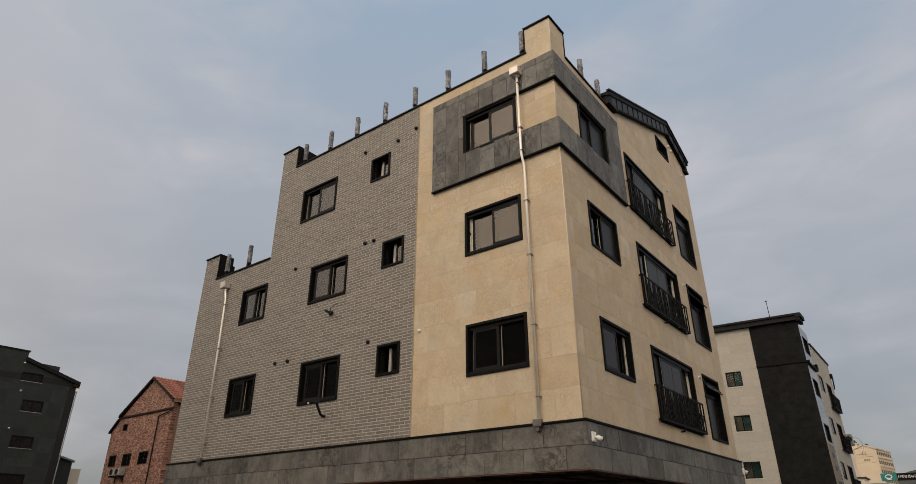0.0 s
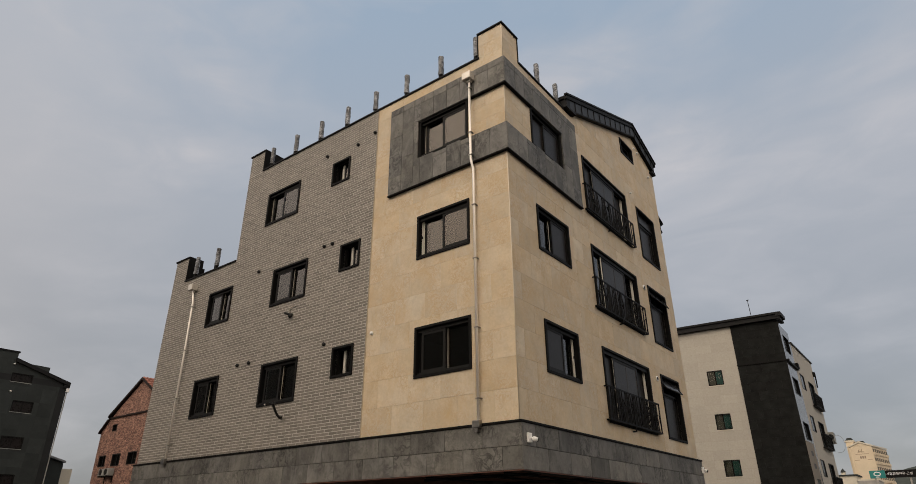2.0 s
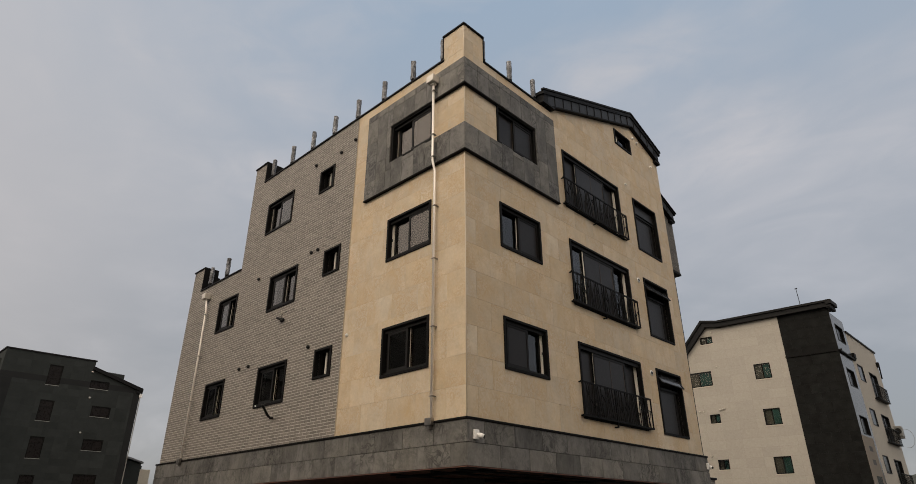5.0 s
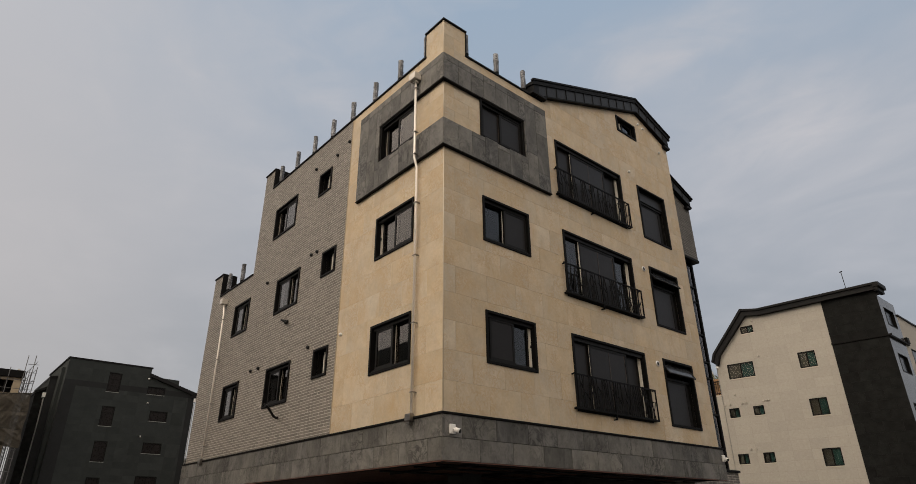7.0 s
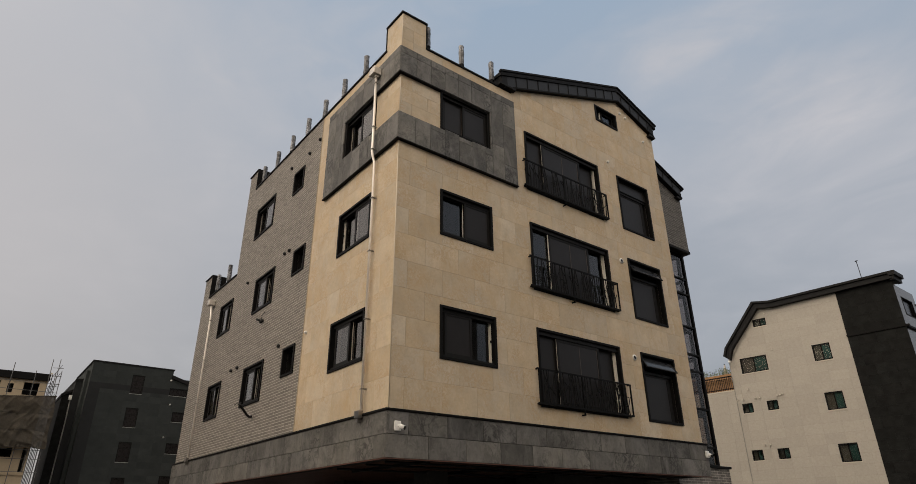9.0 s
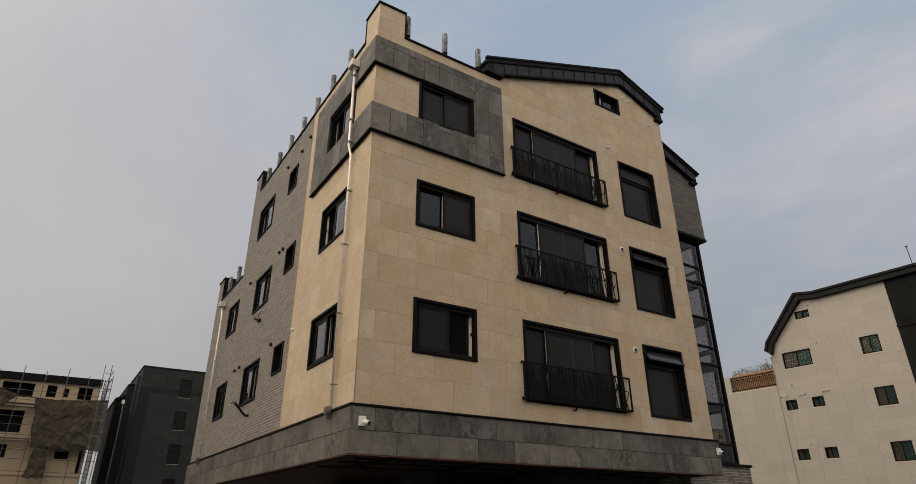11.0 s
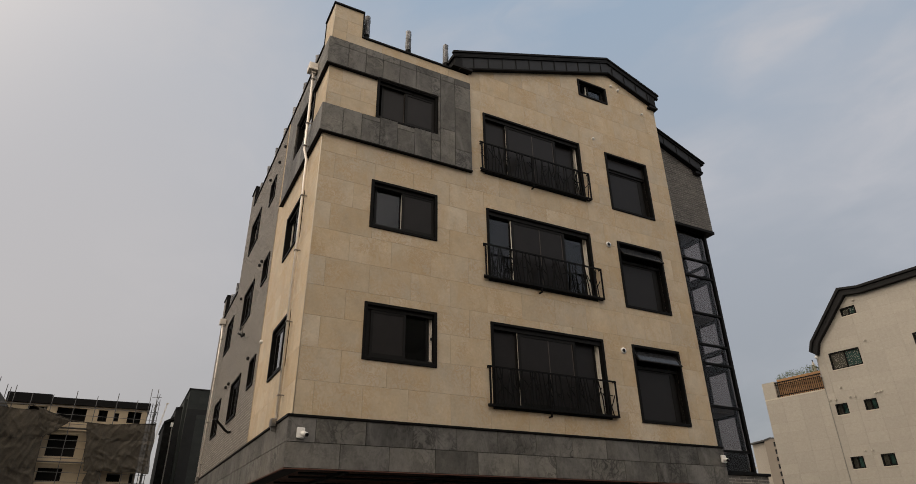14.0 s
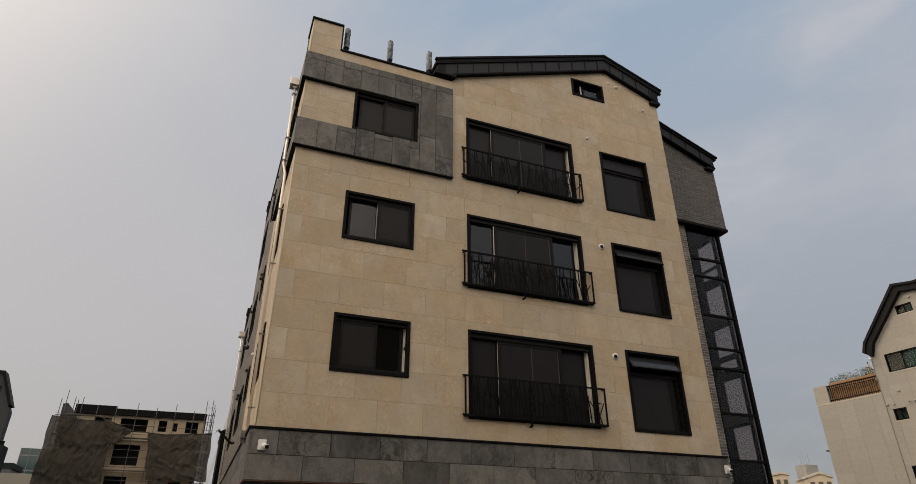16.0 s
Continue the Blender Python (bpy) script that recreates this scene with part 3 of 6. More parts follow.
def window(u0, u1, v0, v1, style, south):
    glazing = M_GLASS if south else M_SHADED
    w, h = u1 - u0, v1 - v0
    m = pose((u0 + u1) / 2, 0, v0) if south else pose(0, (u0 + u1) / 2, v0, 0, 0, 90)
    e = 0.065
    win = part("window", ring(w, h, e, -0.03, 0.11, bevel=0.006), M_BLACK, building)
    win.matrix_basis = m
    if style == "R":
        style = "C" if v1 > 10 else "L" if v1 > 7 else "R"
    i, t = w / 2 - e, h - e
    if style in "LR":
        tagged(win, "black aluminium casing round a half-open two-light sliding window")
        part("inner_frame", ring(w - 2 * e + 0.02, h - 2 * e + 0.02, 0.018, 0.112, 0.165, 0, e - 0.01), M_PVC, win, "white plastic jamb lining")
        part("head_rail", boxes((-i, i, 0.03, 0.11, t - 0.07, t)), M_SASH, win)
        part("sill_rail", boxes((-i, i, 0.02, 0.11, e, e + 0.05)), M_SASH, win)
        a, b = (-0.04, i) if style == "L" else (-i + (0 if south else 0.10), 0.04 if south else 0.12)
        if style == "R" and not south:
            part("stile", boxes((-i, -i + 0.10, 0.07, 0.11, e, t)), M_SASH, win)
        sash(win, a, b, e + 0.05, t - 0.07, 0.045, mesh=None if south else M_SCREEN, glazing=glazing)
        a, b = (-i + 0.07, 0.03) if style == "L" else (-0.03, i - 0.07)
        sash(win, a, b, e + 0.03, t - 0.03, 0.13, glazing=glazing)
        part("mullion", boxes((-0.045, -0.025, 0.118, 0.128, e + 0.05, t - 0.07)), M_PVC, win)
        wide = 0.075 if south else 0.032
        a, b = (-i, -i + wide) if style == "L" else (i - 0.032, i)
        part("jamb", boxes((a, b, 0.168, 0.23, e, t)), M_PVC, win, "white plastic jamb")
        if south:
            part("sheer", boxes((-i + 0.2, -0.06, 0.20, 0.205, e, t) if style == "L" else (0.06, i - 0.2, 0.20, 0.205, e, t)), M_SHEER, win, "pale roller blind behind the glass")
        hx = i - 0.02 if style == "R" else -i + 0.02
        part("handle", boxes((hx - 0.012, hx + 0.012, 0.085, 0.112, h * 0.5, h * 0.5 + 0.06)), M_DARKPLASTIC, win, "small black sash lock")
    elif style in "AC":
        tagged(win, "black aluminium casing round a closed two-light sliding window")
        k = -1 if style == "A" else 1
        shut = v1 > 10 and not south
        part("inner_frame", ring(w - 2 * e + 0.02, h - 2 * e + 0.02, 0.018, 0.112, 0.165, 0, e - 0.01), M_SASH, win)
        part("head_rail", boxes((-i, i, 0.03, 0.11, t - 0.07, t)), M_SASH, win)
        part("sill_rail", boxes((-i, i, 0.02, 0.11, e, e + 0.05)), M_SASH, win)
        edges = sorted((-k * 0.05, k * (i - (0.10 if k < 0 else 0.0))))
        sash(win, *edges, e + 0.05, t - 0.07, 0.045, 0.065, mesh=None if south else M_SCREEN, glazing=glazing)
        edges = sorted((k * 0.02, -k * (i - (0.09 if k > 0 else 0.0))))
        sash(win, *edges, e + 0.03, t - 0.03, 0.13 if not shut else 0.09, 0.06, mesh=M_SCREEN if shut else None, glazing=glazing)
        if not shut:
            part("jamb", boxes((-i + 0.048, -i + 0.060, 0.112, 0.128, e + 0.05, t - 0.07)), M_SILLWIRE, win, "pale plastic jamb edge")
        if k < 0:
            part("mullion", boxes((0.064, 0.075, 0.112, 0.128, e + 0.05, t - 0.07)), M_SILLWIRE, win, "pale plastic sash edge")
        else:
            part("mullion", boxes((-0.07, -0.058, 0.085 if shut else 0.115, 0.089 if shut else 0.128, e + 0.05, t - 0.07)), M_DIMLINE if shut else M_SILLWIRE, win)
    elif style == "S":
        tagged(win, "small deep black-framed window, half open")
        part("reveal", ring(w - 2 * e + 0.01, h - 2 * e + 0.01, 0.03, 0.112, 0.22, 0, e - 0.005), M_SASH, win)
        sash(win, -0.02, i - 0.03, e + 0.03, t - 0.03, 0.16, 0.04, glazing=glazing)
        part("mullion", boxes((-0.075, -0.05, 0.15, 0.19, e, t)), M_PVC, win, "white plastic sash edge")
        part("mullion", boxes((-0.13, -0.115, 0.17, 0.19, e, t)), M_PVC, win)
    elif style == "D":
        tagged(win, "wide black-framed balcony window with a large middle light")
        part("inner_frame", ring(w - 2 * e + 0.02, h - 2 * e + 0.02, 0.035, 0.112, 0.20, 0, e - 0.01), M_PVC, win, "white plastic jamb lining")
        part("head_rail", boxes((-i, i, 0.02, 0.11, t - 0.09, t)), M_SASH, win)
        part("sill_rail", boxes((-i, i, 0.02, 0.11, e, e + 0.06)), M_SASH, win)
        open_sides = 7 < v1 < 10
        part("jamb", boxes((i - (0.02 if v1 > 10 else 0.055), i, 0.19, 0.25, e, t)), M_PVC, win, "white plastic jamb")
        a, b = -w * 0.27, w * 0.24
        sash(win, a, b, e + 0.06, t - 0.09, 0.045, 0.07, M_SCREEN, glazing=glazing)
        part("mullion", boxes((a - 0.014, a - 0.004, 0.05, 0.08 if open_sides else 0.056, e, t - 0.09)), M_PVC if open_sides else M_SILLWIRE, win)
        for k, x in enumerate((a + (b - a) * 0.52, b - 0.10)):
            part("sash_edge", boxes((x - 0.010, x + 0.010, 0.050, 0.055, h * 0.47 if k else e + 0.13, t - 0.16)), M_DIMLINE, win, "dim sash edge behind the screen")
        drawn = None if open_sides else M_SCREEN
        sash(win, -i + 0.02, a + 0.03, e + 0.03, t - 0.05, 0.10, 0.06, drawn, glazing=glazing)
        sash(win, b - 0.03, i - 0.09, e + 0.03, t - 0.05, 0.15, 0.06, drawn, glazing=glazing)
        part("transom", boxes((a, b, 0.14, 0.18, h * 0.47, h * 0.47 + 0.045)), M_SASH, win)
    elif style == "T":
        tagged(win, "tall black-framed fixed window with a top awning light")
        part("reveal", ring(w - 2 * e + 0.01, h - 2 * e + 0.01, 0.03, 0.112, 0.28, 0, e - 0.005), M_SASH, win)
        zt = h * 0.70
        part("transom", boxes((-i, i, 0.09, 0.17, zt, zt + 0.07)), M_SASH, win)
        sash(win, -i + 0.02, i - 0.22, e, zt, 0.12, 0.05, M_SCREEN)
        part("jamb", boxes((i - 0.22, i - 0.12, 0.13, 0.20, e, zt), (i - 0.09, i - 0.02, 0.19, 0.25, e, zt)), M_SASH, win)
        awning = part("awning_sash", ring(2 * i - 0.03, t - zt - 0.09, 0.035, -0.015, 0.02, 0, -(t - zt - 0.09)), M_SASH, win, "awning light pushed open")
        pane(awning, -i + 0.05, i - 0.05, -(t - zt - 0.13), -0.04, 0.0, M_AWNING if v0 < 9 else M_SCREEN)
        awning.matrix_basis = pose(0, 0.10, t - 0.02, -33 if v0 < 9 else -4)
    else:
        tagged(win, "small black-framed attic window")
        part("reveal", ring(w - 2 * e + 0.01, h - 2 * e + 0.01, 0.03, 0.112, 0.22, 0, e - 0.005), M_SASH, win)
        sash(win, -0.1, i - 0.03, e + 0.03, t - 0.03, 0.10, 0.04, glazing=glazing)
        part("mullion", boxes((-0.16, -0.13, 0.12, 0.16, e, t)), M_PVC, win)
        part("mullion", boxes((-0.24, -0.22, 0.14, 0.16, e, t)), M_SASH, win)


for r in SOUTH:
    window(*r, True)
for r in EAST:
    window(*r, False)


# ---- slate band round the top corner ----
BW = 0.075
slate_band = part("slate_band", boxes((-3.71, 0.05, -0.05, 0.0, 11.66, 12.44), (-3.71, 0.05, -0.05, 0.0, 9.72, 10.44), (-3.71, -2.72, -0.05, 0.0, 10.44, 11.66),
                                      (0.0, 0.05, 0.0, 3.71, 11.66, 12.44), (0.0, 0.05, 0.0, 3.71, 9.72, 10.44), (0.0, 0.05, 2.82, 3.71, 10.44, 11.66)), M_SLATE_JOINT, building, "raised band of dark grey slate panels")
part("band_flashing", boxes((-3.74, 0.09, -0.092, 0.0, 9.682, 9.712), (0.0, 0.092, 0.0, 3.74, 9.682, 9.712), (-1.08, 0.09, -0.09, 0.0, 11.615, 11.655), (0.0, 0.09, 0.0, 1.18, 11.615, 11.655), bevel=0.005), M_BLACK, building, "black drip edge under the slate")


def band_panels(at, sgn):
    """Slate panels of the band; u runs from the corner outwards."""
    f = lambda u, v, w: at(sgn * u, v, w)

    def panel(a, b, c, d):
        polys = [[(sgn * a + sgn * 0.005, c + 0.003), (sgn * b - sgn * 0.003, c + 0.003), (sgn * b - sgn * 0.003, d - 0.003), (sgn * a + sgn * 0.003, d - 0.003)]]
        if sgn < 0:
            polys = [list(reversed(polys[0]))]
        holes = [r[:4] for r in (SOUTH if sgn < 0 else EAST) if r[3] > 11 and r[2] < 11.6]
        lo, hi = min(p[0] for p in polys[0]), max(p[0] for p in polys[0])
        vs, fs = plate(cells(lo + 0.002, hi - 0.002, c + 0.005, d - 0.005, holes), at, BW, 0.045)
        if vs:
            link_mesh("slate_panel", vs, fs, M_SLATE, slate_band)

    cols = [-0.072 if sgn > 0 else -0.07, 0.42, 0.86, 1.30, 1.74, 2.18, 2.62, 2.86, 3.27, 3.73]
    for a, b in zip(cols[:6] + [2.62, 2.86, 3.27], cols[1:7] + [2.86, 3.27, 3.73]):
        panel(a, b, 12.245, 12.45)
    for k, (a, b) in enumerate(zip(cols[:6], cols[1:7])):
        panel(a, b, 11.655, 12.245)
        if k in (2, 4):
            panel(a, b, 9.71, 10.33)
            panel(a, b, 10.33, 10.46)
        else:
            panel(a, b, 9.71, 10.50 if a > 1.15 else 10.46)
    panel(2.62, 2.86, 11.68, 12.245)
    panel(2.62, 2.86, 9.71, 10.30)
    panel(2.62, 2.86, 10.30, 11.0)
    panel(2.62, 2.86, 11.0, 11.68)
    for c, d in ((9.71, 10.72), (10.72, 12.245)):
        panel(2.86, 3.27, c, d)
    for c, d in ((9.71, 10.22), (10.22, 11.48), (11.48, 12.245)):
        panel(3.27, 3.73, c, d)


band_panels(side_south, -1)
band_panels(side_east, 1)

# ---- gable roof ----
def roof_strip(name, line, thick, x0, x1, mat, parent, label=""):
    """A folded sheet along a line of (y, z), of the given height, from x0 to x1."""
    bm = bmesh.new()
    rows = []
    for y, z in line:
        rows.append([bm.verts.new((x, y, zz)) for x, zz in ((x1, z), (x1, z - thick), (x0, z - thick), (x0, z))])
    for a, b in zip(rows, rows[1:]):
        for k in range(4):
            bm.faces.new([a[k], a[(k + 1) % 4], b[(k + 1) % 4], b[k]])
    bm.faces.new(rows[0])
    bm.faces.new(list(reversed(rows[-1])))
    bmesh.ops.recalc_face_normals(bm, faces=bm.faces[:])
    return part(name, bm, mat, parent, label)


RY, RZ, SL = 8.72, 15.32, 0.372
roof_line = lambda y, drop=0.0: (y, RZ - drop - SL * abs(y - RY))
roof_strip("roof", [roof_line(3.24), roof_line(RY), roof_line(10.72)], 0.10, -9.8, 0.14, M_ROOF, building, "charcoal sheet metal gable roof")
roof_strip("fascia", [roof_line(3.42, 0.10), roof_line(RY, 0.10), roof_line(10.60, 0.10)], 0.42, 0.0, 0.10, M_FASCIA, building, "charcoal standing-seam fascia")
roof_strip("drip_edge", [roof_line(3.70, 0.51), roof_line(RY, 0.51), roof_line(10.60, 0.51)], 0.05, 0.0, 0.125, M_BLACK, building)
roof_strip("drip_edge", [roof_line(3.20, -0.05), roof_line(RY, -0.05), roof_line(10.75, -0.05)], 0.06, 0.08, 0.17, M_ROOF, building)
roof_strip("drip_edge", [roof_line(3.22, 0.095), roof_line(RY, 0.095), roof_line(10.73, 0.095)], 0.045, 0.06, 0.135, M_ROOF, building)
part("eave_box", boxes((-9.8, 0.13, 3.20, 3.80, 12.84, 12.90), (-9.8, 0.105, 3.28, 3.5, 12.90, 13.2)), M_ROOF, building)
part("eave_box", boxes((-9.8, 0.13, 10.30, 10.64, 14.00, 14.07), (-9.8, 0.105, 10.36, 10.60, 14.07, 14.5)), M_ROOF, building)
y = 3.85
while y < 10.5:
    z = roof_line(y, 0.12)[1]
    part("seam", boxes((0.098, 0.118, y - 0.012, y + 0.012, z - 0.39, z - 0.02)), M_ROOF, building)
    y += 0.46
part("gable_back", boxes((-9.8, -9.6, 3.4, 10.5, 12.3, 13.6)), M_ROOF, building)

# ---- stair tower behind the front ----
TX = -0.95
tower = building
ty0, ty1 = 10.57, 13.42
vs, fs = plate(cells(ty0, ty1, 10.70, 15.0, [], [(0.40, 1.0, 12.92 + 0.40 * 13.42)]), side_east, TX - 0.006, TX - 0.25, True)
tower_wall = link_mesh("tower_wall", vs, fs, M_TMORTAR, building, "grey-taupe brick upper wall of the stair tower")
part("tower_wall", boxes((-5.2, -5.0, 10.58, 13.4, 0.12, 13.0), (-5.0, TX - 0.26, 13.2, 13.41, 10.70, 12.8)), M_MORTAR, building)
part("tower_soffit", boxes((-5.0, TX + 0.02, 10.58, 13.46, 10.60, 10.70), bevel=0.01), M_BLACK, building, "black metal soffit under the brick")
TL = lambda y, d=0.0: (y, 13.33 - d + 0.40 * (13.48 - y))
for nm, y1, d, th, x1, mt in (("tower_roof", 13.48, 0.0, 0.09, 0.17, M_ROOF), ("tower_fascia", 13.36, 0.09, 0.36, 0.13, M_FASCIA), ("tower_drip", 13.38, 0.44, 0.05, 0.16, M_BLACK), ("tower_drip", 13.51, -0.03, 0.05, 0.21, M_ROOF)):
    roof_strip(nm, [TL(10.58, d), TL(y1, d)], th, -5.2, TX + x1, mt, building)
part("tower_eave", boxes((-5.2, TX + 0.14, 13.05, 13.36, 12.84, 12.92), (-5.2, TX + 0.135, 13.2, 13.36, 12.92, 13.1)), M_ROOF, building)
for y in (11.2, 11.75, 12.3, 12.85):
    z = TL(y, 0.1)[1]
    part("seam", boxes((TX + 0.128, TX + 0.146, y - 0.012, y + 0.012, z - 0.40, z - 0.01)), M_ROOF, building)
GX, GY = -1.15, 13.20
part("tower_pier", boxes((-1.5, GX + 0.06, 10.60, 11.86, 3.15, 10.6)), M_TOWERBRICK, building, "narrow grey brick strip beside the curtain glass")
TRANS = [3.18, 3.72, 4.93, 6.17, 6.75, 7.74, 8.98, 9.57, 10.60]
part("curtain_frame", boxes(*[(GX - 0.06, GX + 0.03, 11.87, GY, z - 0.03, z + 0.03) for z in TRANS], *[(-5.0, GX - 0.06, GY - 0.06, GY + 0.03, z - 0.03, z + 0.03) for z in TRANS],
                            (GX - 0.06, GX + 0.035, GY - 0.06, GY + 0.035, 3.1, 10.6), (-5.0, -4.9, GY - 0.06, GY + 0.03, 3.1, 10.6), (GX - 0.06, GX + 0.035, 11.87, 11.93, 3.1, 10.6)), M_BLACK, building, "black curtain-wall frame")
for a, b in zip(TRANS, TRANS[1:]):
    part("curtain_pane", boxes((GX - 0.02, GX - 0.01, 11.93, GY - 0.06, a + 0.03, b - 0.03)), M_TINT, building, "dark tinted glass pane")
    part("curtain_pane", boxes((-4.9, GX - 0.06, GY - 0.02, GY - 0.01, a + 0.03, b - 0.03)), M_TINT, building)
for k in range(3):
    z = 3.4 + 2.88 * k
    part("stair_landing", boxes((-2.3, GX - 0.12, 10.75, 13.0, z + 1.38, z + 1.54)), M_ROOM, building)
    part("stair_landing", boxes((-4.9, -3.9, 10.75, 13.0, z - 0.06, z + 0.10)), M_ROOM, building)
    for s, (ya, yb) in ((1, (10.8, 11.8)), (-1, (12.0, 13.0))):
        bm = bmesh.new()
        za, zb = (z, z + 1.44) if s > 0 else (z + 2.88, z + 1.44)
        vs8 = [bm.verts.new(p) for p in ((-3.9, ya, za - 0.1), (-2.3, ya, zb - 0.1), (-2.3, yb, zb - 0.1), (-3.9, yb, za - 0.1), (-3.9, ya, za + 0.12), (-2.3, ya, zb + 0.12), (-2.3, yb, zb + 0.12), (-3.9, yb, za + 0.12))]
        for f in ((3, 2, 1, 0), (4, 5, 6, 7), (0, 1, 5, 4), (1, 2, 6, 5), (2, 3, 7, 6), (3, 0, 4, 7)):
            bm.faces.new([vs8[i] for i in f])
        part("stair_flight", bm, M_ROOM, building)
# Black sheet paints the unlit stairwell wall; its holes let the sky show.
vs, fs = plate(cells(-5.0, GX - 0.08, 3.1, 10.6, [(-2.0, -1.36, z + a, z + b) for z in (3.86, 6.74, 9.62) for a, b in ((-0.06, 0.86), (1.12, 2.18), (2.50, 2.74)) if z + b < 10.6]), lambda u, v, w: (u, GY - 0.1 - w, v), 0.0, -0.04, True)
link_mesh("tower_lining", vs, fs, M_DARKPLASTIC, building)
part("tower_base", boxes((-5.0, TX - 0.02, 10.63, 13.48, 0.12, 3.08)), M_TOWERBRICK, building, "grey brick plinth of the stair tower")
part("tower_base_cap", boxes((-5.0, TX + 0.04, 10.63, 13.54, 3.08, 3.15), bevel=0.008), M_BLACK, building)

# ---- things fixed to the apartment building ----
def railing(z0):
    """A shallow wrought-iron window balcony: rails, end posts and twig-like bars."""
    ya, yb, x, h = 4.00, 7.42, 0.10, 0.84
    r = thing("balcony_railing", "black wrought-iron balcony railing with twig-like bars", "railing", "window railings of the gable front")
    part("top_rail", boxes((0.0, x + 0.015, ya, ya + 0.03, z0 + h - 0.03, z0 + h), (0.0, x + 0.015, yb - 0.03, yb, z0 + h - 0.03, z0 + h), (x - 0.015, x + 0.015, ya - 0.05, yb, z0 + h - 0.035, z0 + h)), M_IRON, r)
    part("bottom_rail", boxes((0.0, x + 0.015, ya, ya + 0.03, z0, z0 + 0.035), (0.0, x + 0.015, yb - 0.03, yb, z0, z0 + 0.035), (x - 0.02, x + 0.02, ya - 0.05, yb, z0, z0 + 0.04), (0.0, 0.04, ya, yb, z0, z0 + 0.03)), M_IRON, r)
    for y in (ya + 0.012, yb - 0.018):
        part("post", boxes((x - 0.015, x + 0.015, y - 0.016, y + 0.016, z0, z0 + h)), M_IRON, r)
    part("bracket", boxes((x - 0.016, x + 0.016, 5.50, 5.53, z0 - 0.13, z0 + h - 0.03), (0.0, x + 0.016, 5.50, 5.53, z0 - 0.13, z0 - 0.10)), M_IRON, r)
    rnd = random.Random(int(z0 * 10))
    y, k = ya + 0.18, 0
    while y < yb - 0.12:
        lean = rnd.uniform(-0.13, 0.13)
        bend = rnd.uniform(-0.04, 0.04)
        a, b = Vector((x, y, z0 + 0.03)), Vector((x, min(max(y + lean, ya + 0.05), yb - 0.05), z0 + h - 0.03))
        mid = (a + b) / 2 + Vector((0, bend, 0))
        part("bar", tube([a, mid, b], 0.0145, 5), M_IRON, r)
        if k % 2 == 0:
            c = a + (b - a) * rnd.uniform(0.25, 0.6)
            part("twig", tube([c, c + Vector((0, rnd.choice((-1, 1)) * rnd.uniform(0.08, 0.2), rnd.uniform(0.12, 0.28)))], 0.012, 5), M_IRON, r)
        if k % 4 == 1:
            c = a + (b - a) * rnd.uniform(0.45, 0.75)
            part("twig", tube([c, c + Vector((0, rnd.choice((-1, 1)) * rnd.uniform(0.06, 0.16), rnd.uniform(-0.04, 0.1)))], 0.012, 5), M_IRON, r)
        y += rnd.uniform(0.07, 0.115)
        k += 1
    return r


for top in STOREY:
    railing(top - 1.86)


def downspout(line, hop_x, hop_y, z_top, label, hooks):
    d = thing("downspout", label, "downspout", "steel rain pipes")
    part("pipe", tube(line, 0.031, 14), M_STEEL, d, smooth=True)
    hop = bmesh.new()
    add_box(hop, hop_x - 0.125, hop_x + 0.125, hop_y - 0.13, hop_y + 0.09, z_top - 0.21, z_top)
    add_box(hop, hop_x - 0.05, hop_x + 0.07, hop_y - 0.05, hop_y + 0.06, z_top - 0.27, z_top - 0.21)
    bmesh.ops.bevel(hop, geom=hop.edges[:], offset=0.008, segments=1, affect="EDGES")
    part("hopper", hop, M_HOPPER, d, "square steel rainwater hopper")
    x, y, _ = line[-1]
    part("shoe_box", boxes((x - 0.09, x + 0.09, -0.19, -0.085, 3.515, 3.66), bevel=0.008), M_GALV, d, "square steel shoe box")
    part("outlet", boxes((x - 0.04, x + 0.04, -0.17, -0.085, 3.44, 3.515)), M_GALV, d)
    for z in hooks:
        for p, q in zip(line, line[1:]):
            if q[2] <= z <= p[2]:
                f = (p[2] - z) / (p[2] - q[2])
                bx, by = p[0] + (q[0] - p[0]) * f, p[1] + (q[1] - p[1]) * f
                part("bracket", boxes((bx - 0.045, bx + 0.06, by - 0.045, by + 0.045, z - 0.009, z + 0.009), (bx + 0.02, bx + 0.05, by, 0.0 if z < 9.6 else -0.075, z - 0.01, z + 0.01)), M_GALV, d)
    return d


downspout([(-0.94, -0.16, 12.05), (-0.93, -0.155, 9.76), (-0.925, -0.12, 9.62), (-0.91, -0.09, 9.48), (-0.905, -0.08, 3.66)], -0.95, -0.165, 12.30,
          "polished stainless rain pipe with square hopper on the stone wall", (11.85, 10.5, 9.85, 8.52, 7.17, 5.58, 4.10))
downspout([(-12.71, -0.12, 9.10), (-12.63, -0.10, 8.70), (-12.58, -0.10, 7.2), (-12.53, -0.10, 3.66)], -12.76, -0.10, 9.32,
          "stainless rain pipe with square hopper on the brick wall", (7.0, 5.45, 4.05, 8.5))


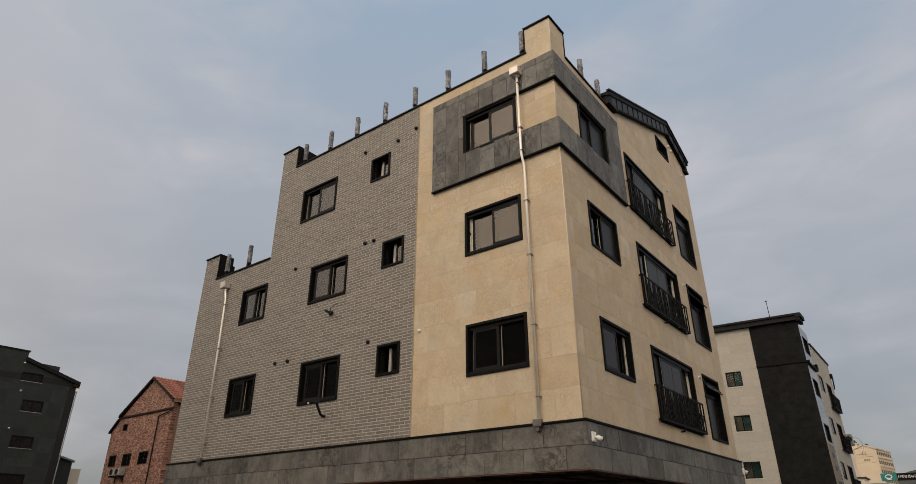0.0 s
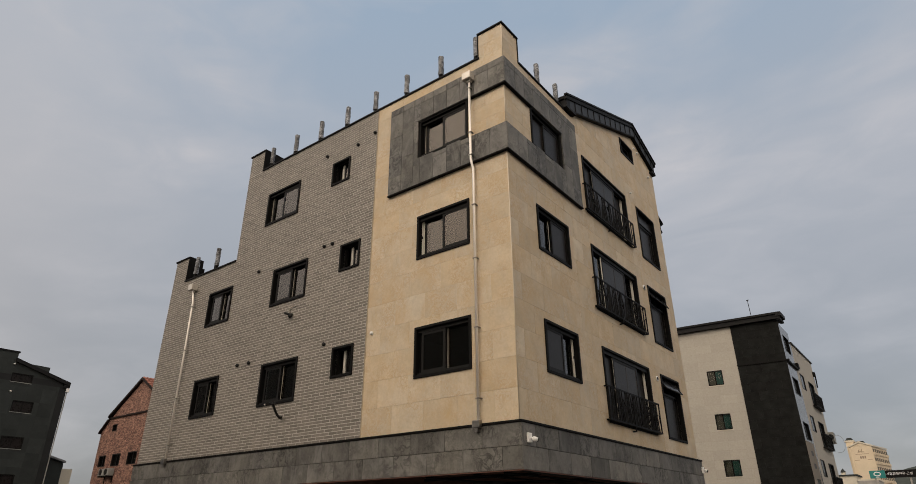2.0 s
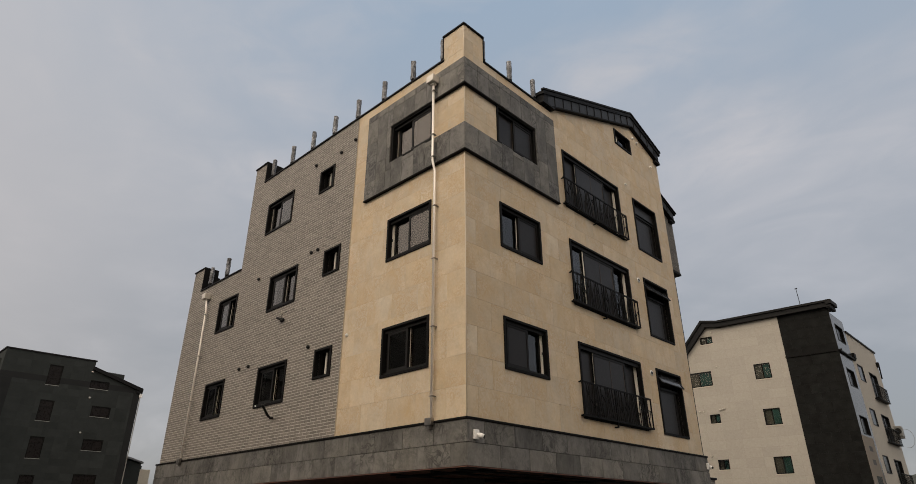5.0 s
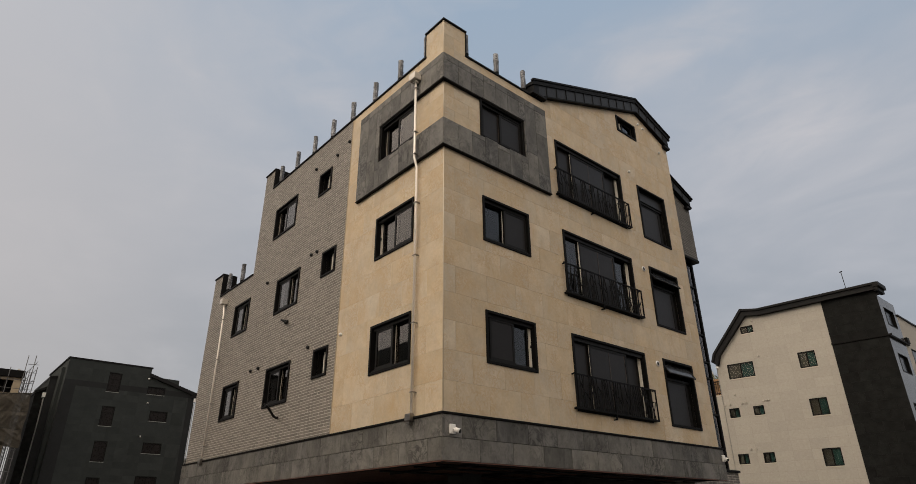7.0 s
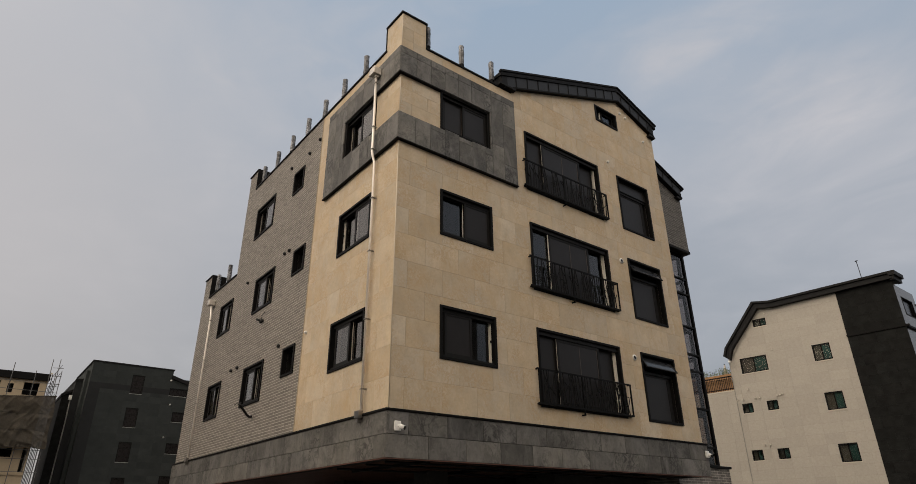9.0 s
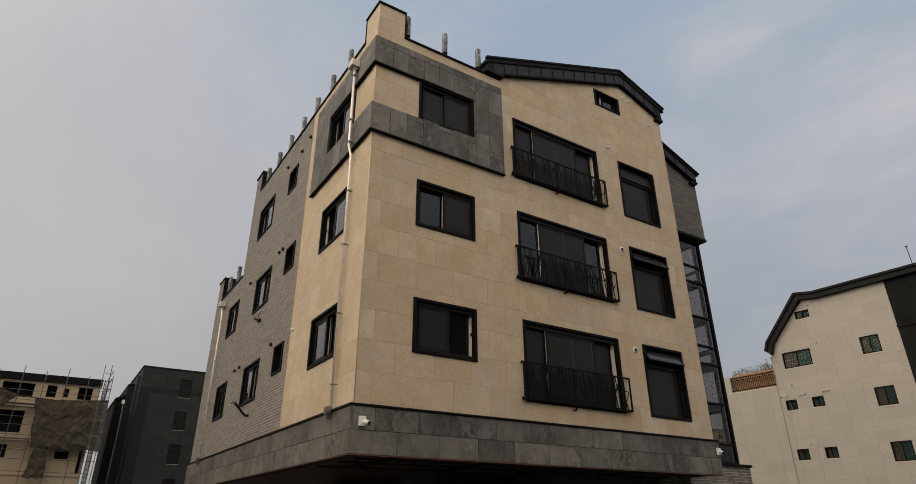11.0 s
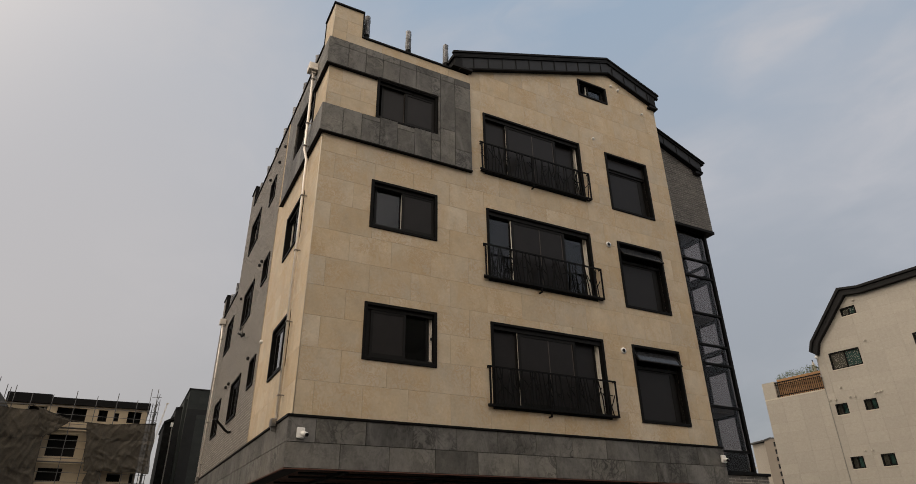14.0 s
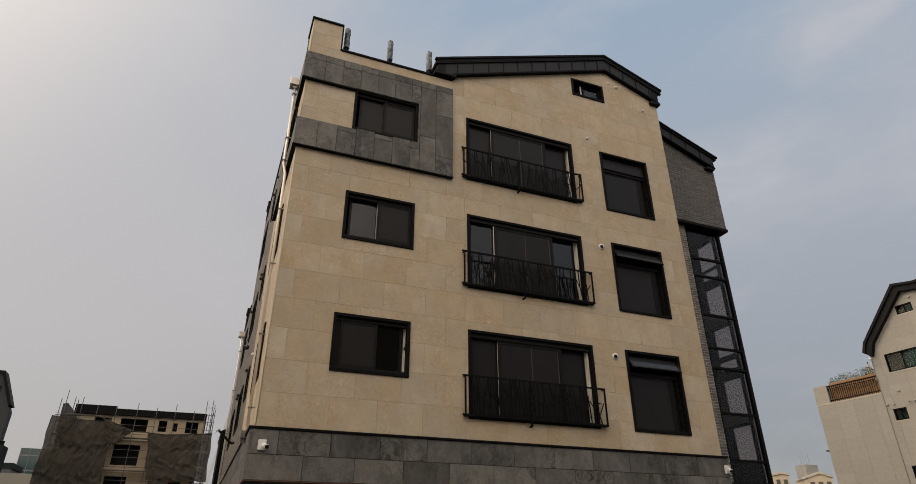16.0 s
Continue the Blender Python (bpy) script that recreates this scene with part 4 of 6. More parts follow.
def vent(m, r, mat, label, hood):
    v = thing("vent_cap", label, "vent cap", "wall vents", at=m)
    part("collar", tube([(0, 0.02, 0), (0, -0.022, 0)], r, 14), mat, v, smooth=True)
    if hood:
        bm = bmesh.new()
        bmesh.ops.create_uvsphere(bm, u_segments=12, v_segments=8, radius=r * 1.05)
        bmesh.ops.transform(bm, matrix=pose(0, -0.03, 0) @ Matrix.Diagonal((1, 0.9, 1, 1)), verts=bm.verts[:])
        part("hood", bm, mat, v, smooth=True)
    else:
        part("duct", tube([(0, -0.026, 0), (0, -0.02, 0)], r * 0.6, 12), M_DARKPLASTIC, v)
    return v


for x, z in ((-9.17, 8.94), (-9.60, 6.08), (-9.04, 6.07), (-6.18, 8.96), (-5.84, 8.95), (-5.83, 6.07), (-6.42, 12.05), (-5.08, 11.93), (-4.40, 12.07)):
    vent(pose(x, 0, z), 0.05, M_DARKPLASTIC, "small dark hooded vent on the brick wall", True)
vent(pose(-4.10, 0, 6.05), 0.042, M_WHITE, "small white hooded vent on the stone wall", True)
for y, z in ((7.82, 12.03), (9.99, 13.67), (8.83, 14.36), (9.11, 14.30)):
    vent(pose(0, y, z, 0, 0, 90), 0.04, M_WHITE, "small white hooded vent on the stone gable", True)
for y, z in ((7.87, 8.62), (7.89, 5.72)):
    vent(pose(0, y, z, 0, 0, 90), 0.08, M_WHITE, "white vent collar with an open duct", False)


def security_camera(m, label, way=1.0):
    c = thing("security_camera", label, "security camera", "security cameras", at=m @ Matrix.Scale(1.08, 4))
    part("mount", boxes((-0.065, 0.065, -0.045, 0.0, -0.085, 0.085), bevel=0.015), M_WHITE, c)
    part("arm", tube([(0.0, -0.04, 0.0), (0.03 * way, -0.09, -0.02)], 0.022, 10), M_WHITE, c, smooth=True)
    part("housing", tube([(0.015 * way, -0.075, -0.012), (0.065 * way, -0.145, -0.042)], 0.042, 14), M_WHITE, c, smooth=True)
    part("lens", tube([(0.063 * way, -0.143, -0.041), (0.074 * way, -0.16, -0.047)], 0.033, 12), M_DARKPLASTIC, c)
    return c


security_camera(pose(0.08, 0.15, 3.28, 0, 0, 90), "white bullet security camera on the slate base")
security_camera(pose(0.08, 10.56, 3.30, 0, 0, 90), "white bullet security camera at the end of the slate base", -0.4)


def cable_stub(x, z, long):
    c = thing("loose_cable", "black conduit stub with loose wires on the brick wall", "cable", "loose cable stubs")
    if long:
        part("conduit", tube([(x, 0, z), (x, -0.07, z - 0.02), (x + 0.02, -0.16, z + 0.03), (x + 0.06, -0.27, z + 0.13), (x + 0.12, -0.38, z + 0.22), (x + 0.18, -0.46, z + 0.27)], 0.034, 9), M_DARKPLASTIC, c, smooth=True)
        tip = Vector((x + 0.18, -0.46, z + 0.27))
        for way, k in (((-0.10, -0.02, 0.03), 1), ((-0.14, -0.05, -0.01), 1), ((0.10, 0.02, 0.02), 0), ((0.13, 0.0, -0.04), 0)):
            d = Vector(way)
            part("wire", tube([tip - Vector((0.02, -0.03, 0.03)), tip + d * 0.6 + Vector((0, 0, 0.03)), tip + d * (1.5 if k else 1.0)], 0.009, 5), M_DARKPLASTIC, c)
        part("connector", boxes((tip.x - 0.235, tip.x - 0.20, tip.y - 0.09, tip.y - 0.06, tip.z - 0.03, tip.z + 0.005)), M_WHITE, c)
    else:
        part("conduit", tube([(x + 0.04, 0, z - 0.02), (x, -0.09, z - 0.03), (x - 0.09, -0.17, z + 0.02)], 0.036, 9), M_DARKPLASTIC, c, smooth=True)
        part("stub", tube([(x + 0.03, -0.02, z - 0.03), (x + 0.05, -0.10, z - 0.10)], 0.045, 9), M_DARKPLASTIC, c, smooth=True)
        part("wire", tube([(x, -0.05, z), (x + 0.06, -0.10, z + 0.09), (x + 0.16, -0.10, z + 0.10), (x + 0.30, -0.08, z + 0.16)], 0.008, 6), M_DARKPLASTIC, c)
        part("wire", tube([(x, -0.05, z), (x + 0.03, -0.11, z + 0.10), (x + 0.12, -0.12, z + 0.17), (x + 0.2, -0.08, z + 0.18)], 0.008, 6), M_SILLWIRE, c)
    return c


cable_stub(-7.35, 7.20, False)
cable_stub(-7.27, 4.37, True)


# rail posts on the roof edge, still in their wrapping
def wrapped_post(m, k):
    rnd = random.Random(k)
    p = thing("roof_post", "steel rail post wrapped in crinkled plastic on the parapet", "post", "rail posts along the roof edge", at=m)
    part("post", boxes((-0.05, 0.05, -0.05, 0.05, 0.0, 0.83)), M_BLACK, p)
    bm = bmesh.new()
    rows = []
    for i in range(12):
        z = 0.22 + 0.64 * i / 11
        rows.append([bm.verts.new(((0.074 + rnd.uniform(-0.008, 0.012)) * math.cos(q), (0.074 + rnd.uniform(-0.008, 0.012)) * math.sin(q), z)) for q in [2 * math.pi * (n + 0.5) / 8 for n in range(8)]])
    for a, b in zip(rows, rows[1:]):
        for n in range(8):
            bm.faces.new([a[n], a[(n + 1) % 8], b[(n + 1) % 8], b[n]])
    bm.faces.new(rows[-1])
    part("wrap", bm, M_WRAP, p, "crinkled translucent plastic wrap")
    return p


for k, x in enumerate((-9.56, -8.30, -7.06, -5.84, -4.62, -3.38, -2.11, -0.91)):
    wrapped_post(pose(x, 0.15, 12.855, 0, 0, k * 11), k)
for k, y in enumerate((0.89, 2.03, 3.12)):
    wrapped_post(pose(-0.15, y, 12.835, 0, 0, k * 17), 20 + k)
for k, x in enumerate((-13.25, -11.98)):
    wrapped_post(pose(x, 0.15, 9.705, 0, 0, 0), 30 + k)
vent(pose(-12.6, 0.5, 9.9), 0.09, M_DARKPLASTIC, "dark roof vent behind the low parapet", True)

# ---- the neighbouring houses ----
M_CURTAIN = material("teal_curtain", (0.030, 0.085, 0.075), 0.9, vary=0.3, scale=2.5)
M_BLIND = material("dim_beige_curtain", (0.10, 0.088, 0.07), 0.9, vary=0.2, scale=3.0)
# Near-black colour paints the shade of unlit rooms behind panes and raw openings.
M_ROOMSHADE = material("painted_room_shade", (0.012, 0.012, 0.012), 0.9, vary=0.1)
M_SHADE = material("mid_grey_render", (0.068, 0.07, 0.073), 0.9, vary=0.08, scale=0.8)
M_UNIT = material("weathered_grey_casing", (0.24, 0.24, 0.225), 0.6, vary=0.2, scale=5.0)
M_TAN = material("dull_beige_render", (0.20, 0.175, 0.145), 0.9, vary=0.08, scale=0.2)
M_SILL = material("pale_stone_sill", (0.50, 0.46, 0.38), 0.8, vary=0.06)


def facing(origin, turn):
    """Maps (along, up, out) of a wall whose outward side is turned by that many degrees from -y, about origin."""
    m = pose(*origin, 0, 0, turn)
    return lambda u, v, w: tuple(m @ Vector((u, -w, v)))


def slab_part(name, polys, at, w1, w0, mat, parent, label=""):
    vs, fs = plate(polys, at, w1, w0, back=True)
    return link_mesh(name, vs, fs, mat, parent, label)


def rect(u0, u1, v0, v1):
    return [[(u0, v0), (u1, v0), (u1, v1), (u0, v1)]]


def far_window(parent, at, u0, u1, v0, v1, frame_mat=None, splits=(0.5,), blind=None, deep=0.14, bar=0.05, sill=None, label="", transom=0, pane_mat=None):
    fm = frame_mat or M_BLACK
    win = slab_part("window", cells(u0, u1, v0, v1, [(u0 + bar, u1 - bar, v0 + bar, v1 - bar)]), at, 0.015, -deep, fm, parent, label)
    for s in splits:
        m = u0 + (u1 - u0) * s
        slab_part("mullion", rect(m - 0.03, m + 0.03, v0 + bar, v1 - bar), at, -deep * 0.4, -deep * 0.8, fm, win)
    if transom:
        m = v0 + (v1 - v0) * transom
        slab_part("transom", rect(u0 + bar, u1 - bar, m - 0.025, m + 0.025), at, -deep * 0.4, -deep * 0.8, fm, win)
    slab_part("pane", rect(u0 + bar, u1 - bar, v0 + bar, v1 - bar), at, -deep * 0.55, -deep * 0.55 - 0.01, pane_mat or M_GLASS, win)
    cut = u0 + (u1 - u0) * (splits[0] if splits else 1)
    # Without a curtain this sheet only paints the dark of the room.
    slab_part("blind", rect(u0 + bar, cut, v0 + bar, v1 - bar), at, -deep + 0.02, -deep, M_BLIND if blind else M_ROOMSHADE, win)
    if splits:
        slab_part("blind", rect(cut, u1 - bar, v0 + bar, v1 - bar), at, -deep + 0.02, -deep, blind or M_ROOMSHADE, win)
    if sill:
        slab_part("sill", rect(u0 - 0.02, u1 + 0.02, v0 - 0.055, v0 - 0.005), at, 0.02, 0.0, sill, win)
    return win


def wall_vents(at, spots, r, label, group, mat=None):
    mat = mat or M_WHITE
    for u, v in spots:
        t = thing("vent_cap", label, "vent cap", group)
        a, b, c = Vector(at(u, v, 0.0)), Vector(at(u, v, 0.07)), Vector(at(u, v - 0.05, 0.11))
        part("collar", tube([a, b], r, 10), mat, t, smooth=True)
        part("hood", tube([b, c], r * 1.15, 10), mat, t, smooth=True)


# -- cream and charcoal house across the side lane --
at_n = facing((0, 33.75, 0), 6)
cream_house = thing("apartment_building", "cream stone apartment house with charcoal stone stair front and black eaves", "building")
N_LINES = [(-1.03, 1.0, 11.52 + 1.03 * 10.5), (0.0, 1.0, 14.15)]
N_WIN = [(-9.77, -8.10, 10.19, 11.16), (-5.36, -4.38, 10.22, 11.20), (-5.33, -4.36, 7.34, 8.34), (-5.30, -4.31, 4.47, 5.46), (-10.18, -9.53, 7.73, 8.32), (-8.65, -8.0, 7.74, 8.31),
         (-10.16, -9.50, 4.88, 5.49), (-8.62, -7.95, 4.87, 5.47), (-8.46, -7.64, 13.03, 13.51), (-5.30, -4.31, 1.6, 2.6)]
n_wall = slab_part("wall", cells(-10.5, -3.34, 0, 14.6, N_WIN, N_LINES) + cells(-14.2, -10.5, 0, 9.27), at_n, -0.008, -0.3, M_CREAM_JOINT, cream_house, "cream stone tile wall")
slab_part("body", [[(-14.2, 0), (-0.95, 0), (-0.95, 13.0), (-3.1, 13.8), (-7.9, 14.0), (-10.5, 11.3), (-10.5, 9.2), (-14.2, 9.2)]], at_n, -0.3, -11.0, M_CREAM_JOINT, cream_house)
dark_front = slab_part("wall", rect(-3.34, -0.38, 0, 14.15), at_n, 0.0, -0.3, M_DARKJOINT, cream_house, "charcoal stone tile wall")
slab_part("ledge", rect(-3.36, -0.2, 11.31, 11.41), at_n, 0.10, 0.0, M_BLACK, cream_house)
for k, w in enumerate(N_WIN):
    far_window(cream_house, at_n, *w, splits=(0.5,), blind=M_CURTAIN, sill=M_SILL, pane_mat=M_CLEAR, label="black-framed sliding window with a pale sill")
O_LINE = [(-10.66, 11.46), (-10.46, 12.00), (-8.16, 14.66), (-7.10, 14.46), (-0.16, 14.52)]
I_LINE = [(-10.20, 11.08), (-9.94, 11.80), (-7.86, 14.05), (-7.06, 13.92), (-0.16, 13.98)]
lerp = lambda p, q, s: (p[0] + (q[0] - p[0]) * s, p[1] + (q[1] - p[1]) * s)
for s0, s1, out in ((0.0, 0.24, 0.34), (0.24, 0.60, 0.24), (0.60, 0.82, 0.29)):
    polys = []
    for (o1, o2), (i1, i2) in zip(zip(O_LINE, O_LINE[1:]), zip(I_LINE, I_LINE[1:])):
        polys.append([lerp(o1, i1, s1), lerp(o2, i2, s1), lerp(o2, i2, s0), lerp(o1, i1, s0)])
    slab_part("eave", polys, at_n, out, -1.2 + 0.2 * s0, M_ROOF, cream_house, "black stepped metal eave")
# side towards the street
SIDE = pose(*at_n(-0.38, 0, 0)) @ pose(0.2, -33.05, 0)
at_ns = lambda u, v, w: tuple(SIDE @ Vector((-0.2 + w, u, v)))
G_WIN = [(33.75, 35.45, 12.12, 13.2), (33.75, 35.45, 9.32, 10.41), (33.75, 35.45, 6.50, 7.58)]
C_WIN = [(36.95, 38.35, z - 1.06, z) for z in (11.2, 8.39, 5.55)]
B_WIN = [(39.95, 42.1, z - 1.75, z) for z in (11.15, 8.33, 5.5)]
slab_part("wall", cells(33.06, 36.05, 0, 13.8, G_WIN), at_ns, 0.0, -0.3, M_POLISHED, cream_house, "blue-grey tile return wall")
slab_part("wall", cells(36.05, 43.7, 0, 13.1, C_WIN + B_WIN), at_ns, 0.0, -0.3, M_CREAM, cream_house, "cream wall of the street side")
slab_part("roof_edge", rect(36.05, 43.8, 13.1, 13.19), at_ns, 0.08, -0.3, M_SASH, cream_house)
slab_part("cornice", rect(32.72, 34.1, 14.24, 14.50), at_ns, 0.34, 0.0, M_ROOF, cream_house)
slab_part("cornice", rect(32.80, 34.05, 14.0, 14.24), at_ns, 0.22, 0.0, M_ROOF, cream_house)
slab_part("ledge", rect(33.0, 36.5, 11.27, 11.38), at_ns, 0.12, 0.0, M_BLACK, cream_house)
slab_part("ledge", rect(36.1, 36.55, 11.38, 11.72), at_ns, 0.16, 0.0, M_BLACK, cream_house)
# Tan sheet and dark blocks paint a reflection of buildings on the polished tile.
slab_part("facing", cells(33.0, 35.6, 2.0, 6.38, [(34.0, 34.8, 5.55, 5.85), (34.0, 34.8, 4.8, 5.1), (33.9, 35.2, 2.0, 4.2)]), at_ns, 0.02, 0.0, M_TAN, cream_house, "tan reflection of far buildings painted on the grey tile")
for z in (5.55, 4.8):
    slab_part("plaque", rect(34.0, 34.8, z, z + 0.3), at_ns, 0.015, 0.0, M_SHADE, cream_house)
slab_part("door", rect(33.9, 35.2, 2.0, 4.2), at_ns, 0.012, 0.0, M_DARKPANE, cream_house)
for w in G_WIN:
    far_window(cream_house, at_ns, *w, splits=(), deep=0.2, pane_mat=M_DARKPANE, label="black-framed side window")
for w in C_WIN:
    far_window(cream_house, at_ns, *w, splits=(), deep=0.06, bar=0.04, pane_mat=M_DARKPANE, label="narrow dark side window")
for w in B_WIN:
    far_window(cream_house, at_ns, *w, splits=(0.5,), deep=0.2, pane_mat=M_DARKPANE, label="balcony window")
    z = w[3] - 1.75
    rail = slab_part("balcony_rail", rect(39.6, 42.9, z + 0.82, z + 0.87), at_ns, 0.28, 0.24, M_IRON, cream_house, "black iron balcony rail")
    for j in range(18):
        slab_part("bar", rect(39.65 + j * 0.185, 39.68 + j * 0.185, z - 0.05, z + 0.83), at_ns, 0.27, 0.25, M_IRON, rail)
    slab_part("bottom_bar", rect(39.6, 42.9, z - 0.1, z - 0.04), at_ns, 0.28, 0.0, M_IRON, rail)
hook = thing("downspout", "dark rain hopper and short pipe under the roof edge", "downspout", at=SIDE)
part("hopper", boxes((-0.2, -0.02, 43.2, 43.45, 12.0, 12.35), bevel=0.02), M_BLACK, hook)
part("pipe", tube([(-0.06, 43.35, 12.0), (-0.08, 43.4, 11.6), (-0.12, 43.5, 11.2)], 0.05, 6), M_BLACK, hook)
wall_vents(at_n, [(-7.62, 13.78), (-7.65, 11.41), (-9.6, 9.18), (-10.36, 8.59), (-10.03, 8.57), (-9.26, 8.58), (-8.98, 8.57), (-7.93, 8.58), (-7.76, 8.59), (-7.60, 8.60), (-9.28, 5.74), (-8.93, 5.73)], 0.038,
           "small steel hooded vent on the cream wall", "vents on the cream house", M_HOPPER)
line = thing("loose_cable", "thin grey cable running down the cream house", "cable")
part("cable", tube([at_n(-10.46, 11.1, 0.03), at_n(-10.46, 0.0, 0.03)], 0.013, 6), M_UNIT, line)
lamp = thing("floodlight", "white floodlight on a short arm under the eave", "floodlight")
part("arm", tube([at_n(-10.44, 11.02, 0.0), at_n(-10.40, 11.02, 0.28), at_n(-10.30, 11.0, 0.40)], 0.025, 6), M_WHITE, lamp)
part("head", tube([at_n(-10.34, 11.04, 0.36), at_n(-10.22, 10.96, 0.56)], 0.075, 10), M_WHITE, lamp, smooth=True)
clamp = thing("cable_bracket", "small grey cable bracket on the cream wall", "bracket")
part("arm", tube([at_n(-10.44, 9.92, 0.0), at_n(-10.40, 9.94, 0.30)], 0.02, 6), M_GALV, clamp)
part("plate", tube([at_n(-10.40, 9.90, 0.28), at_n(-10.40, 10.0, 0.28)], 0.03, 6), M_GALV, clamp)
ant = thing("antenna", "thin roof antenna pole on the cream house", "antenna")
part("pole", tube([at_n(-1.95, 14.0, -1.0), at_n(-1.98, 16.0, -1.0)], 0.022, 6), M_SASH, ant)
part("tip", tube([at_n(-2.06, 16.0, -1.0), at_n(-1.9, 16.03, -1.0)], 0.03, 6), M_SASH, ant)
unit = thing("air_conditioner", "grey outdoor air-conditioning unit on the street side", "air conditioner", at=SIDE)
part("case", boxes((-0.2, 0.20, 43.0, 43.75, 7.15, 7.85), bevel=0.03), M_UNIT, unit)
part("fan_grille", tube([(0.0, 42.98, 7.5), (0.0, 43.0, 7.5)], 0.2, 16), M_DARKPLASTIC, unit)
part("bracket", boxes((-0.2, 0.2, 43.1, 43.14, 7.05, 7.15), (-0.2, 0.2, 43.6, 43.64, 7.05, 7.15)), M_GALV, unit)
dish = thing("cable_loop", "thin loop of grey cable beside the air-conditioning unit", "cable", at=SIDE)
part("loop", tube([(0.30 + 0.42 * math.cos(q), 43.6, 7.05 + 0.62 * math.sin(q)) for q in [math.pi * k / 10 - 1.9 for k in range(14)]], 0.012, 5), M_UNIT, dish)
# roof terrace of the cream house
slab_part("pier", rect(-14.2, -13.40, 9.27, 10.28), at_n, 0.0, -0.4, M_CREAM, cream_house)
slab_part("parapet", rect(-14.2, -10.5, 9.20, 9.28), at_n, 0.015, -0.4, M_SILL, cream_house)
terrace = thing("terrace_railing", "black terrace railing before brown timber screen", "railing")
slab_part("top_rail", rect(-13.40, -10.5, 10.15, 10.21), at_n, -0.02, -0.07, M_IRON, terrace)
slab_part("bottom_rail", rect(-13.40, -10.5, 9.36, 9.41), at_n, -0.02, -0.07, M_IRON, terrace)
slab_part("mid_rail", rect(-13.40, -10.5, 10.02, 10.05), at_n, -0.02, -0.07, M_IRON, terrace)
for k in range(25):
    u = -13.34 + k * 0.117
    slab_part("baluster", rect(u, u + 0.019, 9.28, 10.18), at_n, -0.03, -0.06, M_IRON, terrace)
screen = thing("timber_screen", "brown timber slat screen on the roof terrace", "screen")
for k in range(9):
    slab_part("slat", rect(-13.36, -10.55, 9.29 + k * 0.125, 9.408 + k * 0.125), at_n, -0.28, -0.31, M_WOOD, screen)
parasol = thing("parasol", "closed cream parasol on the roof terrace", "parasol")
part("pole", tube([at_n(-11.2, 9.2, -0.9), at_n(-11.2, 11.25, -0.9)], 0.03, 8), M_DARKPLASTIC, parasol)
bm = bmesh.new()
bmesh.ops.create_cone(bm, cap_ends=True, segments=10, radius1=0.27, radius2=0.04, depth=1.1)
bmesh.ops.transform(bm, matrix=Matrix.Translation(at_n(-11.2, 10.6, -0.9)), verts=bm.verts[:])
part("canopy", bm, M_SILL, parasol, "folded cream canopy")
for k in range(11):
    rnd = random.Random(100 + k)
    plant = thing("potted_shrub", "thin sparse green shrub on the roof terrace", "shrub", "terrace shrubs")
    u = -13.33 + k * 0.272
    stems, leaves = bmesh.new(), bmesh.new()
    for j in range(7):
        x0 = u + rnd.uniform(-0.12, 0.12)
        top = rnd.uniform(10.5, 10.82) + 0.012 * k
        x1 = x0 + rnd.uniform(-0.15, 0.15)
        tube([at_n(x0, 9.2, -0.45), at_n((x0 + x1) / 2 + rnd.uniform(-0.04, 0.04), (9.2 + top) / 2, -0.45), at_n(x1, top, -0.42)], 0.006, 4, stems)
        for q in range(11):
            f = rnd.uniform(0.55, 1.0)
            c = Vector(at_n(x0 + (x1 - x0) * f, 9.5 + (top - 9.5) * f, -0.43)) + Vector((rnd.uniform(-0.09, 0.09), rnd.uniform(-0.08, 0.08), rnd.uniform(-0.05, 0.05)))
            d1, d2 = Vector((rnd.uniform(-1, 1), rnd.uniform(-1, 1), rnd.uniform(-1, 1))) * 0.05, Vector((rnd.uniform(-1, 1), rnd.uniform(-1, 1), rnd.uniform(-1, 1))) * 0.03
            leaves.faces.new([leaves.verts.new(c + o) for o in (-d1, d2, d1, -d2)])
    part("stems", stems, M_LEAF, plant)
    part("leaves", leaves, M_LEAF, plant)

# -- charcoal house far along the street --
at_d = facing((-65, 0, 0), 90)
dark_house = thing("apartment_building", "charcoal rendered apartment house with black windows and pitched roof", "building")
D_WIN = [(6.87, 8.12, 14.74 - 3.54 * k, 16.76 - 3.54 * k) for k in range(4)]
D_LOW = [(10.92, 12.80, 14.93, 15.76), (11.63, 13.50, 12.10, 13.18), (11.56, 13.50, 8.72, 9.82), (11.45, 13.60, 5.0, 6.42)]
D_SLOPE = (0.30, 1.0, 16.95 + 0.30 * 11.0)
d_wall = slab_part("wall", cells(2.85, 11.0, 0, 17.75, D_WIN + D_LOW) + cells(11.0, 16.1, 0, 16.95, D_LOW, [D_SLOPE]), at_d, 0.0, -0.3, M_CHAR, dark_house, "charcoal rendered wall")
slab_part("body", [[(2.85, 0), (16.1, 0), (16.1, 15.3), (11.0, 16.85), (11.0, 17.7), (2.85, 17.7)]], at_d, -0.3, -11.0, M_CHAR, dark_house)
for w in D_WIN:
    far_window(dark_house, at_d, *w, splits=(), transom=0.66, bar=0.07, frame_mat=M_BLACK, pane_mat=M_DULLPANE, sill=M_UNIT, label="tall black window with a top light")
